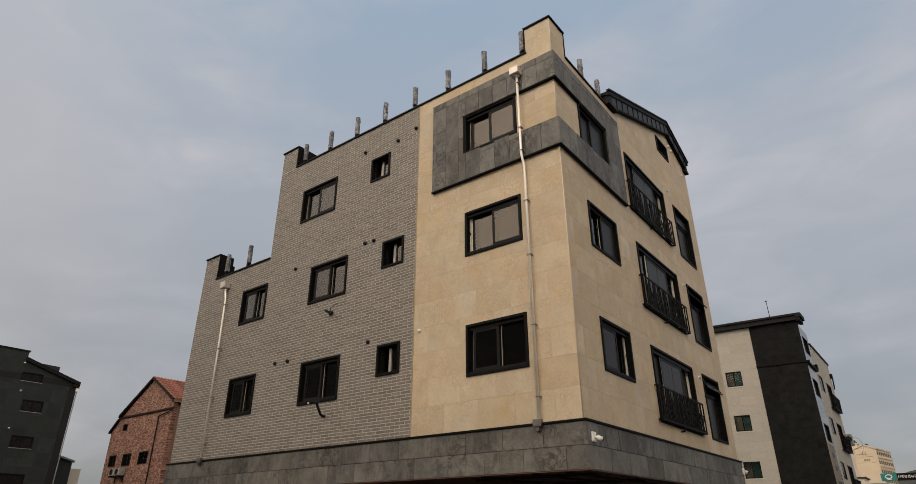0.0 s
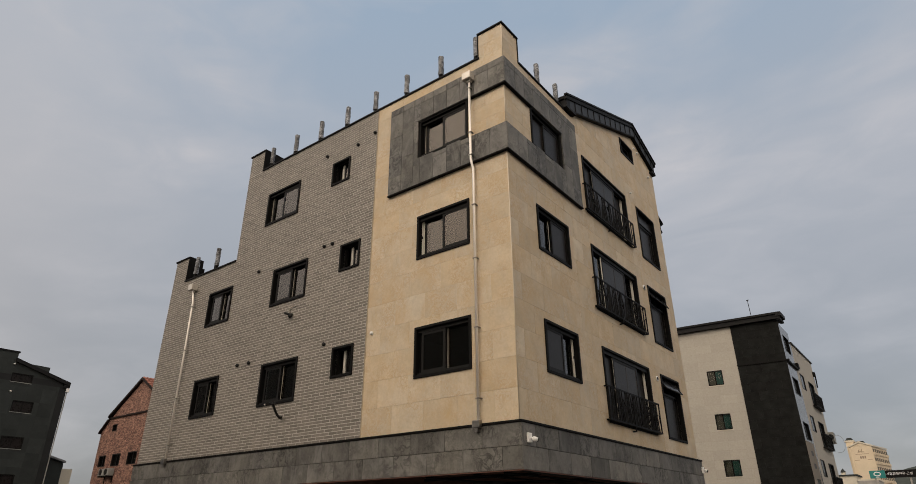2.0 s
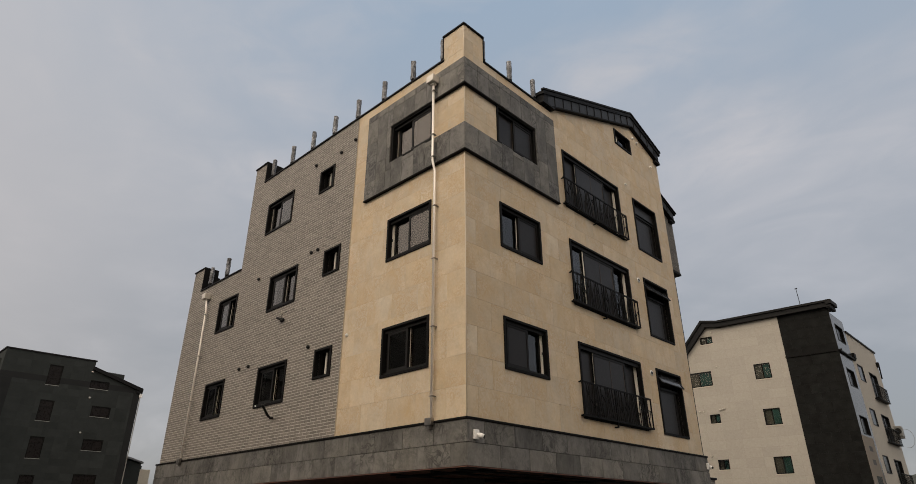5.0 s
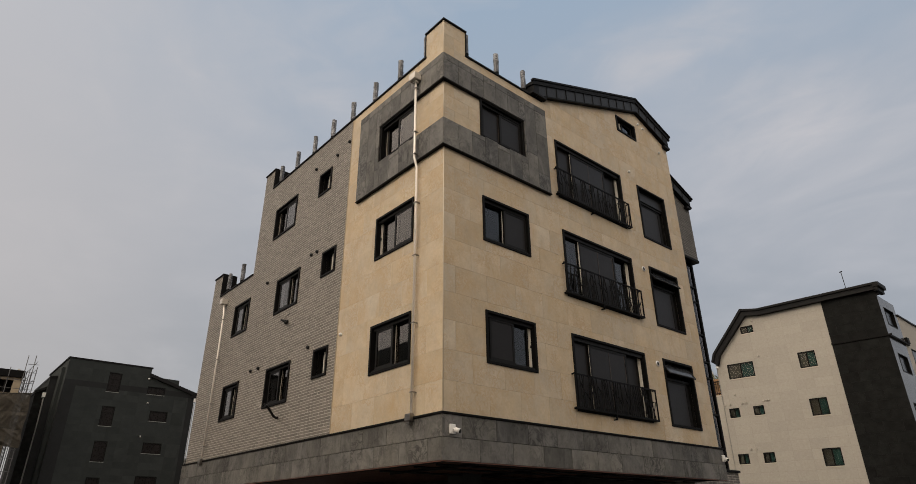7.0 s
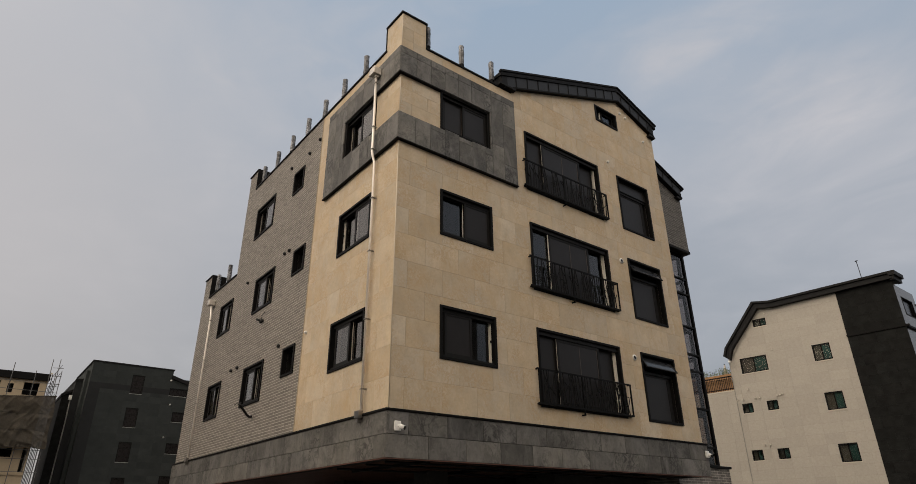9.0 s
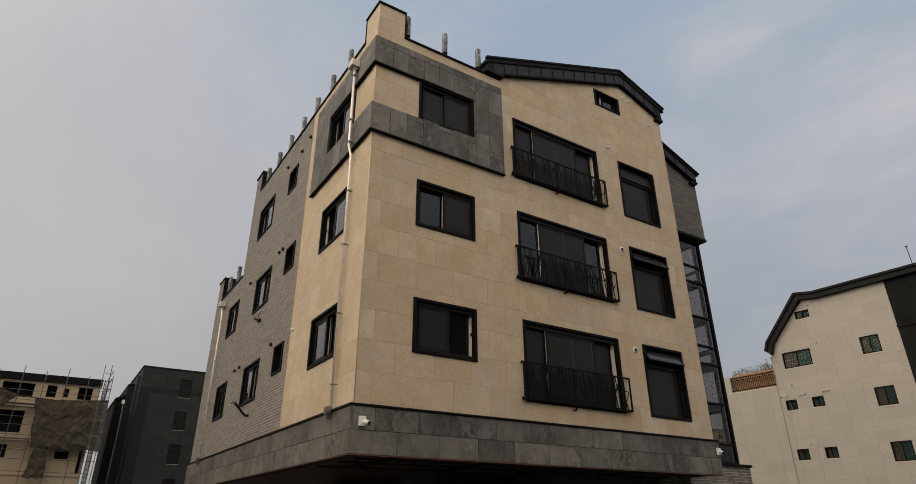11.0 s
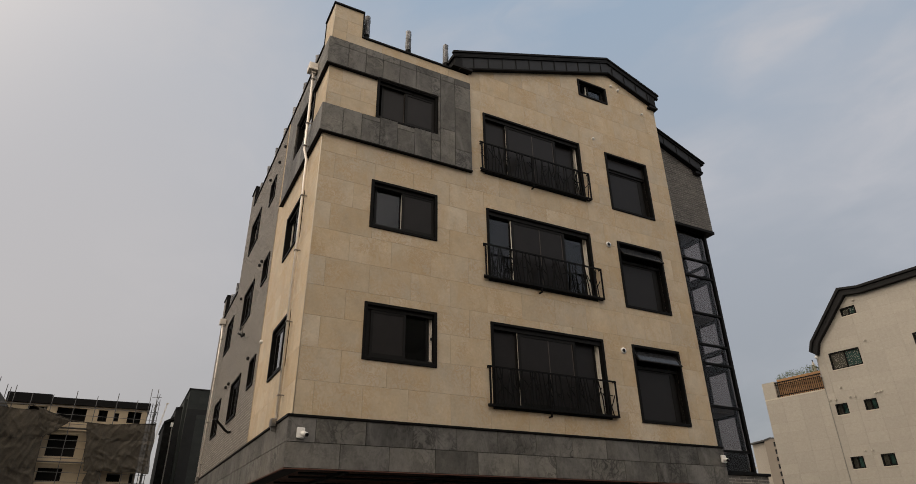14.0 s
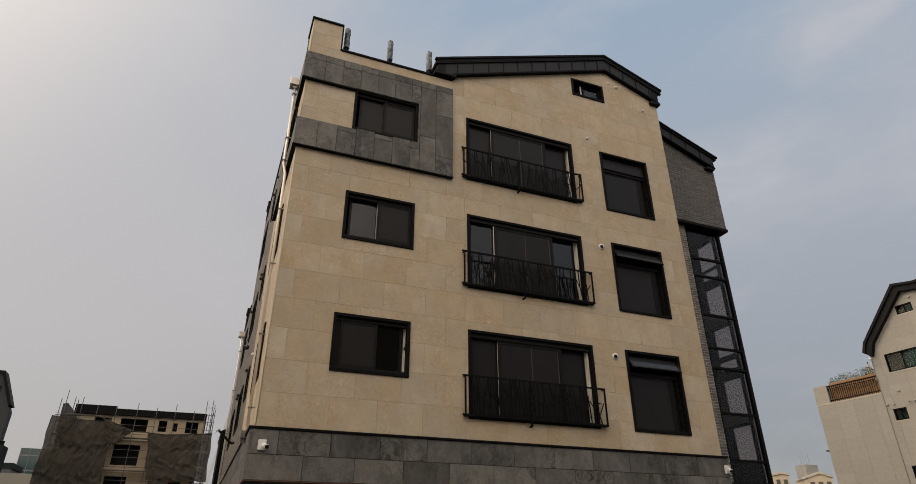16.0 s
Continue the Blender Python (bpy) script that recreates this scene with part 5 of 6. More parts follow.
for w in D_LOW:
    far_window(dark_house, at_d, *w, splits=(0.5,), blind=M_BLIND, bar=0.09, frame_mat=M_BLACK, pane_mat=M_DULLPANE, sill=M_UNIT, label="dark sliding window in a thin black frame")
slab_part("eave", [[(10.9, 16.82), (16.3, 15.2), (16.3, 15.56), (10.9, 17.18)]], at_d, 0.25, -11.0, M_ROOF, dark_house, "charcoal sloping eave")
slab_part("eave_return", rect(15.7, 16.3, 15.0, 15.3), at_d, 0.2, -11.0, M_ROOF, dark_house)
slab_part("roof_edge", rect(2.75, 11.1, 17.72, 17.86), at_d, 0.08, -11.0, M_ROOF, dark_house)
slab_part("dormer", [[(12.5, 16.2), (14.4, 15.7), (14.4, 16.98), (12.5, 17.02)]], at_d, -0.9, -4.0, M_CHAR, dark_house, "small roof dormer")
for u0, u1 in ((2.86, 6.87), (8.12, 10.92), (12.80, 16.0)):
    slab_part("belt", rect(u0, u1, 14.98, 15.56), at_d, 0.012, 0.0, M_CHARBAND, dark_house, "darker band between the storeys")
slab_part("side_panel", rect(15.45, 16.11, 0, 14.97), at_d, 0.02, 0.0, M_CHARBAND, dark_house, "darker strip at the end of the wall")
slab_part("side_panel", rect(2.84, 3.95, 0, 14.97), at_d, 0.02, 0.0, M_CHARBAND, dark_house)
slab_part("parapet_step", rect(2.55, 2.85, 0, 16.9), at_d, -1.2, -11.0, M_CHAR, dark_house)
slab_part("wing", [[(1.9, 0), (2.85, 0), (2.85, 16.2), (1.9, 16.0)]], at_d, -2.6, -12.0, M_CHARBAND, dark_house, "lower wing stepped back")
slab_part("wing_eave", [[(1.85, 15.9), (2.85, 16.1), (2.85, 16.3), (1.85, 16.1)]], at_d, -2.5, -12.2, M_ROOF, dark_house)
slab_part("wing", [[(1.0, 0), (1.9, 0), (1.9, 14.9), (1.0, 14.4)]], at_d, -3.2, -12.0, M_DARKTILE, dark_house, "lowest wing stepped back")
slab_part("wing_eave", [[(0.9, 14.3), (1.9, 14.85), (1.9, 15.1), (0.9, 14.55)]], at_d, -3.0, -12.2, M_ROOF, dark_house)
pipe = thing("downspout", "white rain pipe down the charcoal house", "downspout", "white rain pipes")
part("pipe", tube([at_d(16.18, 15.0, 0.05), at_d(16.18, 0.0, 0.05)], 0.05, 8), M_UNIT, pipe)
part("hopper", boxes((-65.15, -64.85, 16.05, 16.35, 14.6, 15.0)), M_WHITE, pipe)
pipe = thing("downspout", "pale rain pipe with hopper beside the charcoal house", "downspout", "white rain pipes")
part("pipe", tube([at_d(1.80, 14.1, -2.9), at_d(1.86, 11.4, -2.9), at_d(1.80, 0.0, -2.9)], 0.065, 8), M_UNIT, pipe)
part("hopper", boxes((-68.1, -67.7, 1.62, 1.98, 13.95, 14.4)), M_WHITE, pipe)
wall_vents(at_d, [(10.86, 16.6), (11.2, 13.95), (11.12, 10.4)], 0.085, "small white vent on the charcoal wall", "vents on the charcoal house")
# low grey shed and pale block beyond it
shed = thing("house", "small grey gabled house far behind", "house")
at_h = facing((-72, 0, 0), 90)
slab_part("wall", [[(17.6, 0), (20.3, 0), (20.3, 8.3), (18.2, 8.85), (17.6, 8.6)]], at_h, 0, -6, M_CHAR, shed)
slab_part("roof", [[(17.3, 8.62), (18.2, 8.95), (20.45, 8.35), (20.45, 8.53), (18.2, 9.15), (17.3, 8.8)]], at_h, 0.3, -6, M_GREYTILE, shed)
block = thing("house", "pale plastered block far behind", "house")
slab_part("wall", rect(20.6, 22.6, 0, 7.95), at_h, -3, -8, M_SILL, block)
slab_part("roof", rect(20.6, 21.7, 7.95, 8.4), at_h, -3.5, -7, M_CHAR, block)

# -- red brick house --
RED = pose(5.232, -10.768, 1.774) @ Matrix.Scale(1.39, 4) @ pose(-5.232, 21.068, -1.774)
at_r = lambda u, v, w: tuple(RED @ Vector((u, -w, v)))
red = thing("house", "weathered red brick house with red tiled gable roof", "house")
R_WIN = [(-41.33, -40.35, 5.58, 6.34), (-39.45, -38.30, 5.54, 6.34), (-37.32, -36.1, 5.54, 6.34), (-40.30, -39.68, 7.90, 8.38)]
slab_part("wall", cells(-41.9, -34.1, 0, 8.85, R_WIN, [(-0.70, 1.0, 8.05 + 0.70 * 41.9)]) + [clip_poly([(-41.9, 8.85), (-34.1, 8.85), (-34.1, 9.2), (-37.2, 11.1), (-40.9, 8.85)], [(-0.70, 1.0, 8.05 + 0.70 * 41.9)])],
          at_r, 0.0, -0.3, M_REDBRICK, red, "mottled red brick wall")
slab_part("body", [[(-41.8, 0), (-34.2, 0), (-34.2, 9.1), (-37.2, 11.0), (-40.9, 8.6), (-41.8, 7.9)]], at_r, -0.3, -9.0, M_REDMORTAR, red)
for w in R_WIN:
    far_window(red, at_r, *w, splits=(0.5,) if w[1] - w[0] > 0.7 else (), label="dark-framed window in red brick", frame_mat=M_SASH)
for a, b, t in (((-41.98, 7.86), (-41.0, 8.66), 0.13), ((-41.0, 8.88), (-37.2, 11.12), 0.16), ((-37.2, 11.12), (-33.85, 9.22), 0.18)):
    slab_part("verge", [[a, b, (b[0], b[1] + t), (a[0], a[1] + t)]], at_r, 0.18, -0.1, M_RUST, red, "dark verge board")
slab_part("belt", rect(-41.1, -34.0, 8.78, 8.90), at_r, 0.08, 0.0, M_RUST, red)
for k in range(9):
    s0, s1 = k / 9, (k + 1) / 9
    p, q = lerp((-37.15, 11.29), (-33.8, 9.40), s0), lerp((-37.15, 11.29), (-33.8, 9.40), s1)
    slab_part("roof_deck", [[(p[0], p[1] - 0.2), (q[0], q[1] - 0.2), (q[0], q[1] - 0.04), (p[0], p[1] - 0.04)]], at_r, 0.13, -9.0, M_REDMORTAR, red)
    verts, faces = [], []
    for j in range(38):
        n = len(verts)
        for s in range(5):
            w = 0.16 - 0.24 * j - 0.22 * s / 4
            lift = 0.075 * math.sin(math.pi * s / 4)
            verts += [at_r(p[0] - 0.03, p[1] - 0.02 + lift, w), at_r(q[0] + 0.03, q[1] + 0.03 + lift, w), at_r(q[0] + 0.03, q[1] - 0.05, w)]
        for s in range(4):
            a = n + 3 * s
            faces += [[a, a + 1, a + 4, a + 3], [a + 1, a + 2, a + 5, a + 4]]
    tagged(link_mesh("tile_course", verts, faces, M_REDTILE, red), kind="stuff")
slab_part("roof", [[(-40.95, 8.85), (-37.2, 11.1), (-37.2, 11.26), (-40.95, 9.02)]], at_r, -0.1, -9.0, M_REDTILE, red, "red tiled roof slope")
slab_part("wing", rect(-34.1, -29.0, 0, 9.0), at_r, -1.2, -8.0, M_REDBRICK, red)
slab_part("wing_roof", [[(-35.0, 9.0), (-28.8, 9.0), (-28.8, 9.4), (-34.2, 11.0)]], at_r, -1.0, -8.2, M_REDTILE, red)
slab_part("dormer", rect(-35.2, -32.0, 9.4, 11.0), at_r, -3.0, -7.0, M_SASH, red, "dark metal-clad dormer")
pipe = thing("downspout", "dark rain pipe on the red brick house", "downspout")
part("pipe", tube([at_r(-33.9, 8.72, 0.1), at_r(-35.5, 8.45, 0.1), at_r(-35.5, 8.2, 0.1), at_r(-35.5, 0, 0.1)], 0.06, 8), M_RUST, pipe)
unit = thing("air_conditioner", "pale outdoor air-conditioning unit on a bracket under the window", "air conditioner", at=RED)
part("case", boxes((-40.0, -38.6, -0.45, -0.05, 4.93, 5.38), bevel=0.03), M_UNIT, unit)
for x in (-39.66, -38.95):
    part("fan_grille", tube([(x, -0.475, 5.16), (x, -0.448, 5.16)], 0.2, 14), M_DARKPLASTIC, unit)
for x in (-39.85, -38.8):
    part("bracket", boxes((x, x + 0.05, -0.5, 0.0, 4.84, 4.93), (x, x + 0.05, -0.06, 0.0, 4.5, 4.84)), M_SASH, unit)

# -- house under construction, in scaffolding and netting --
at_s = facing((-62, 0, 0), 90)
site = thing("unfinished_building", "unfinished cream rendered house behind scaffolding", "building")
S_WIN = [(-11.7, -10.1, 12.9, 14.2), (-9.21, -6.63, 12.9, 14.24), (-5.57, -4.76, 13.1, 14.23), (-4.16, -3.70, 13.2, 14.05), (-2.90, -1.66, 13.1, 14.28), (-9.29, -6.84, 9.62, 11.64), (-9.50, -7.47, 7.38, 8.54),
         (-4.6, -2.6, 9.6, 11.6), (-13.6, -11.4, 9.6, 11.6), (-3.57, -2.39, 7.45, 8.25), (-1.55, -1.15, 6.2, 8.3), (-13.0, -11.4, 6.9, 8.5)]
slab_part("wall", cells(-14.6, -1.05, 0, 14.6, S_WIN), at_s, 0.0, -0.3, M_PAINT, site, "cream rendered wall with raw openings")
slab_part("body", rect(-14.5, -1.1, 0, 14.4), at_s, -1.6, -9.0, M_ROOMSHADE, site)
for y in (-14.5, -10.4, -6.2, -1.25):
    slab_part("cross_wall", rect(y, y + 0.18, 0, 14.4), at_s, -0.3, -1.6, M_CONCRETE, site)
for w in S_WIN[:5]:
    slab_part("mullion", rect((w[0] + w[1]) / 2 - 0.03, (w[0] + w[1]) / 2 + 0.03, w[2], w[3]), at_s, -0.1, -0.16, M_SASH, site)
for z in (9.05, 12.15, 6.0):
    slab_part("slab_edge", rect(-14.6, -1.0, z - 0.12, z + 0.12), at_s, 0.10, -1.6, M_PAINT, site)
slab_part("roof_fascia", [[(-13.6, 14.45), (-9.9, 14.45), (-9.9, 15.36), (-13.6, 15.33)], [(-9.9, 14.5), (-0.95, 14.55), (-0.95, 15.2), (-9.9, 15.12)]], at_s, 0.35, -9.0, M_BLACK, site, "charcoal roof fascia")
slab_part("gable_end", [[(-14.7, 12.5), (-13.3, 12.5), (-13.3, 14.0), (-14.3, 15.3), (-14.7, 15.2)]], at_s, 0.6, -3.0, M_SHADE, site)

scaffold = thing("scaffolding", "grey steel tube scaffolding round the unfinished house", "scaffolding")
rnd = random.Random(5)
for k, (y, top) in enumerate(((-14.84, 15.6), (-14.42, 16.5), (-13.98, 16.2), (-13.4, 15.6), (-12.95, 15.85), (-11.52, 15.2), (-9.64, 15.2), (-7.76, 15.7), (-5.98, 15.35), (-4.12, 15.8), (-2.32, 15.25), (-1.07, 16.5), (-0.75, 15.4), (-0.48, 16.6), (-0.2, 15.5))):
    w = 1.15 if k not in (2, 12) else -0.6
    part("standard", tube([at_s(y, 0, w), at_s(y + rnd.uniform(-0.08, 0.08), top, w)], 0.034, 6), M_TUBE, scaffold)
for z in (14.15, 13.45, 12.55, 11.0, 10.2, 9.3, 8.1, 7.2, 6.2):
    part("ledger", tube([at_s(-15.0, z, 1.1), at_s(-0.1, z + rnd.uniform(-0.1, 0.1), 1.1)], 0.026, 6), M_TUBE, scaffold)
for z in (16.0, 15.2, 14.2, 13.2, 12.4, 11.4, 10.4, 9.4):
    part("ledger", tube([at_s(-0.3, z, 1.3), at_s(-0.4, z, -8.0)], 0.026, 6), M_TUBE, scaffold)
    part("ledger", tube([at_s(-1.0, z - 0.3, 1.1), at_s(-0.1, z - 0.25, 1.1)], 0.026, 6), M_TUBE, scaffold)
for k in range(5):
    part("standard", tube([at_s(-0.35, 5, -1.0 - 1.6 * k), at_s(-0.35, 15.4 + 0.6 * (k % 2), -1.0 - 1.6 * k)], 0.034, 6), M_TUBE, scaffold)
for z in (9.05, 12.2):
    part("walkway", boxes((-61.6, -60.8, -14.8, -0.3, z - 0.05, z)), M_TUBE, scaffold)


M_SEAM = material("dark_net_hem", (0.028, 0.025, 0.021), 0.9, vary=0.2)


def net(corners, w, seed, label, nu=84, nv=72):
    """A sheet of netting hung between four corners (u, v), with folds and sag."""
    rnd = random.Random(seed)
    ph = [rnd.uniform(0, 6.3) for _ in range(8)]
    verts, faces = [], []
    a, b, c, d = corners
    for i in range(nu + 1):
        for j in range(nv + 1):
            s, t = i / nu, j / nv
            p = lerp(lerp(a, b, s), lerp(d, c, s), t)
            x, y, band = p[0], p[1], (t * 3) % 1.0
            fold = 0.05 * math.sin(9 * s + ph[0] + 2.5 * t) + 0.09 * noise.noise(Vector((s * 5 + seed, t * 5, 0.3))) + 0.10 * math.sin(math.pi * band) - 0.05
            for q, (dx, dy) in enumerate(((2.6, 0.7), (1.1, 2.3), (3.4, -1.6))):
                crease = noise.noise(Vector((x * dx * 0.55 + y * dy * 0.35 + seed, y * 0.55 - x * 0.2, 3.7 * q)))
                fold += 0.11 * (1 - min(1.0, abs(crease) * 4.5)) * (0.5 + 0.5 * abs(band - 0.5) * 2)
            fold += 0.05 * math.sin(x * 7.5 + 3 * math.sin(y * 2)) * max(0.0, 1 - 3.5 * min(band, 1 - band))
            sag = -0.10 * math.sin(math.pi * s) * (1 - t) + 0.07 * math.sin(14 * s + ph[3]) * t
            verts.append(at_s(p[0] + 0.05 * math.sin(11 * t + ph[4]), p[1] + sag, w + fold))
    for i in range(nu):
        for j in range(nv):
            k = i * (nv + 1) + j
            faces.append([k, k + nv + 1, k + nv + 2, k + 1])
    ob = tagged(link_mesh("debris_net", verts, faces, M_NET, None, label, True), category="net", group="debris nets")
    for j in (0, nv // 3, 2 * nv // 3, nv):
        line = [Vector(verts[i * (nv + 1) + j]) + Vector((0.03, 0, 0)) for i in range(0, nu + 1, 2)]
        part("seam", tube(line, 0.014, 5), M_SEAM, ob, "darker sewn hem")
    for i in (0, nu):
        line = [Vector(verts[i * (nv + 1) + j]) + Vector((0.03, 0, 0)) for j in range(0, nv + 1, 2)]
        part("hem", tube(line, 0.014, 5), M_SEAM, ob)
    return ob


net([(-15.2, 13.85), (-10.0, 13.6), (-9.3, 5.7), (-15.4, 5.7)], 1.35, 1, "dusty brown debris net draped over scaffolding")
net([(-10.6, 13.88), (-7.7, 12.82), (-8.9, 11.5), (-9.9, 11.1)], 1.42, 2, "corner of dusty brown net pulled aside", 40, 30)
net([(-6.25, 12.65), (-0.1, 12.95), (0.0, 8.2), (-5.66, 8.28)], 1.4, 3, "dusty brown debris net hung across two storeys")
net([(-5.3, 8.35), (-4.25, 8.3), (-4.0, 5.6), (-5.6, 5.6)], 1.35, 4, "narrow strip of dusty brown net", 18, 30)
part("rope", tube([at_s(-15.0, 13.9, 1.4), at_s(-11.2, 14.05, 1.4), at_s(-7.7, 12.8, 1.4), at_s(-4.5, 12.6, 1.4), at_s(-0.1, 13.0, 1.4)], 0.05, 6), M_NET, scaffold)

# -- crane boom far off --
crane = thing("crane", "pale lattice crane boom in the distance", "crane")
at_c = facing((-110, 0, 0), 90)
a, b = Vector(at_c(-1.3, 0.0, 0)), Vector(at_c(2.6, 24.6, 0))
side = Vector((0, 0.45, 0))
part("chord", tube([a, b], 0.035, 5), M_SILL, crane)
part("chord", tube([a + side, b + side * 0.3], 0.035, 5), M_SILL, crane)
bm = bmesh.new()
for k in range(26):
    p, q = a + (b - a) * (k / 26), a + side + (b + side * 0.3 - a - side) * ((k + 1) / 26)
    tube([p, q] if k % 2 else [a + side + (b + side * 0.3 - a - side) * (k / 26), a + (b - a) * ((k + 1) / 26)], 0.022, 4, bm)
part("lacing", bm, M_SILL, crane)
part("jib_head", boxes((-110.1, -109.9, 2.5, 2.85, 24.4, 24.55)), M_SILL, crane)

# -- dark grey house at the end of the street, and blocks beyond --
end_house = thing("house", "dark grey house with narrow windows and a lower annex", "house")
at_e = facing((-45, -0.45, 0), 90)
slab_part("wall", cells(-24, -14.55, 0, 14.1, [(-15.95, -15.5, 12.0, 13.1), (-16.75, -16.3, 12.0, 13.1)], [(2.4, 1.0, 11.8 - 2.4 * 14.75)]), at_e, 0, -1.0, M_SHADE, end_house)
slab_part("roof_edge", [[(-24, 14.05), (-15.75, 14.1), (-15.6, 14.3), (-24, 14.3)], [(-15.75, 14.1), (-14.7, 11.7), (-14.5, 11.75), (-15.6, 14.3)]], at_e, 0.15, -1.0, M_ROOF, end_house)
for u in (-15.75, -16.55):
    far_window(end_house, at_e, u - 0.2, u + 0.25, 12.0, 13.1, splits=(), label="narrow dark window", deep=0.06, pane_mat=M_DARKPANE)
slab_part("annex", rect(-24, -13.95, 0, 8.7), at_e, 1.0, -0.5, M_CHAR, end_house)
slab_part("annex_rail", rect(-20, -13.95, 8.7, 9.0), at_e, 1.0, 0.9, M_IRON, end_house)
low = thing("house", "low white house with a dark parapet", "house")
at_w = facing((-80, -2.2, 0), 90)
slab_part("wall", rect(-22.5, -19.6, 0, 10.7), at_w, 0, -5, M_GREYTILE, low)
slab_part("parapet", rect(-22.6, -19.3, 10.7, 11.3), at_w, 0.2, -5, M_CHAR, low)
slab_part("annex", rect(-20.5, -16.5, 0, 10.0), at_w, 2.0, -1, M_SILL, low)
office = thing("office_building", "teal glass office block in the distance", "building")
at_o = facing((-120, 0, 0), 90)
slab_part("body", rect(-30.2, -14, 0, 18.1), at_o, 0, -12, M_TEALGLASS, office)
for k in range(12):
    slab_part("mullion", rect(-30.2 + 1.45 * k, -30.1 + 1.45 * k, 0, 18.1), at_o, 0.06, 0, M_GREYTILE, office)
for k in range(7):
    slab_part("band", rect(-30.2, -14, 2.5 * k + 1.8, 2.5 * k + 2.05), at_o, 0.07, 0, M_GREYTILE, office)

tall = thing("apartment_block", "tall dull beige apartment block with a column of dark windows", "building", "distant apartment blocks")
at_b = facing((0, 225, 0), 0)
slab_part("wall", [[(-158.5, 0), (-140, 0), (-140, 34.5), (-155.5, 37.6), (-158.5, 37.0)]], at_b, 0, -14, M_TAN, tall)
slab_part("wall", rect(-165.2, -158.5, 0, 36.6), at_b, -1.2, -14, M_CREAM_JOINT, tall, "paler stair end of the block")
slab_part("roof_edge", [[(-165.6, 36.5), (-158.5, 37.0), (-155.5, 37.6), (-140, 34.5), (-140, 35.0), (-155.5, 38.1), (-158.5, 37.5), (-165.6, 37.0)]], at_b, 0.4, -14, M_SHADE, tall)
for k in range(9):
    slab_part("window", rect(-154.5, -153.0, 34.4 - 2.75 * k, 36.1 - 2.75 * k), at_b, 0.06, 0, M_DARKPANE, tall)
    slab_part("window", rect(-148.5, -146.5, 32.6 - 2.75 * k, 34.2 - 2.75 * k), at_b, 0.06, 0, M_DARKPANE, tall)


# -- distant apartment blocks --
def far_block(origin, turn, w, h, d, storeys, bays, label, gable=0.0, front=0):
    b = thing("apartment_block", label, "building", "distant apartment blocks")
    at = facing(origin, turn)
    slab_part("wall", [[(0, 0), (w, 0), (w, h), (w / 2, h + gable), (0, h)]], at, 0, -d, M_FLAT, b)
    slab_part("roof_edge", [[(-0.3, h), (w / 2, h + gable), (w + 0.3, h), (w + 0.3, h + 0.5), (w / 2, h + gable + 0.5), (-0.3, h + 0.5)]], at, 0.3, -d, M_SILL, b)
    at2 = facing((*(Vector(at(w, 0, 0))[:2]), 0), turn + 90)
    for i in range(storeys):
        z = h - 2.9 * (i + 1) + 0.5
        for j in range(bays):
            u = (j + 0.2) * d / bays
            win = slab_part("window", rect(u, u + d / bays * 0.62, z, z + 1.7), at2, 0.05, 0, M_BLIND, b)
            slab_part("balcony", rect(u - 0.2, u + d / bays * 0.62 + 0.2, z - 0.3, z + 0.55), at2, 0.3, 0.02, M_FLAT, b)
        for j in range(front):
            u = (j + 0.22) * w / front
            slab_part("window", rect(u, u + w / front * 0.55, z, z + 1.6), at, 0.05, 0, M_BLIND, b)
    return b, at


block, at_k = far_block((-20.4, 250, 0), -9, 6.9, 25.3, 18, 8, 8, "warm cream apartment block with a plain gable end", 1.5)
slab_part("panel_line", rect(0.8, 2.4, 21.1, 21.22) + rect(4.7, 6.2, 21.1, 21.22) + rect(1.5, 5.6, 23.0, 23.12), at_k, 0.04, 0, M_BARS, block)
slab_part("number_bars", rect(2.7, 3.15, 21.6, 22.4) + rect(3.35, 3.8, 21.6, 22.4) + rect(4.0, 4.45, 21.6, 22.4), at_k, 0.05, 0, M_BARS, block)
part("emblem", tube([at_k(2.3, 23.4, 0.05), at_k(2.9, 24.5, 0.05), at_k(2.7, 23.8, 0.05), at_k(3.6, 24.1, 0.05), at_k(3.8, 24.8, 0.05), at_k(3.4, 23.6, 0.05), at_k(4.2, 23.9, 0.05)], 0.07, 5), M_BARS, block)
for u in (0.0, 6.5):
    slab_part("pilaster", rect(u, u + 0.4, 0, 25.3), at_k, 0.25, 0, M_FLAT, block)
tower_b = thing("apartment_block", "narrow cream stair tower with a dark hipped cap", "building", "distant apartment blocks")
part("wall", boxes((-21.2, -18.8, 252, 259, 0, 27.5)), M_FLAT, tower_b)
part("band", boxes((-21.4, -18.6, 251.8, 259, 27.5, 28.0)), M_SILL, tower_b)
bm = bmesh.new()
bmesh.ops.create_cone(bm, cap_ends=True, segments=4, radius1=1.75, radius2=0.9, depth=1.0)
bmesh.ops.transform(bm, matrix=pose(-20.0, 254, 28.5, 0, 0, 45), verts=bm.verts[:])
part("cap", bm, M_CHAR, tower_b, "dark hipped roof cap")
head = part("stair_head", boxes((-17.9, -16.1, 254, 258, 0, 27.2)), M_FLAT, tower_b)
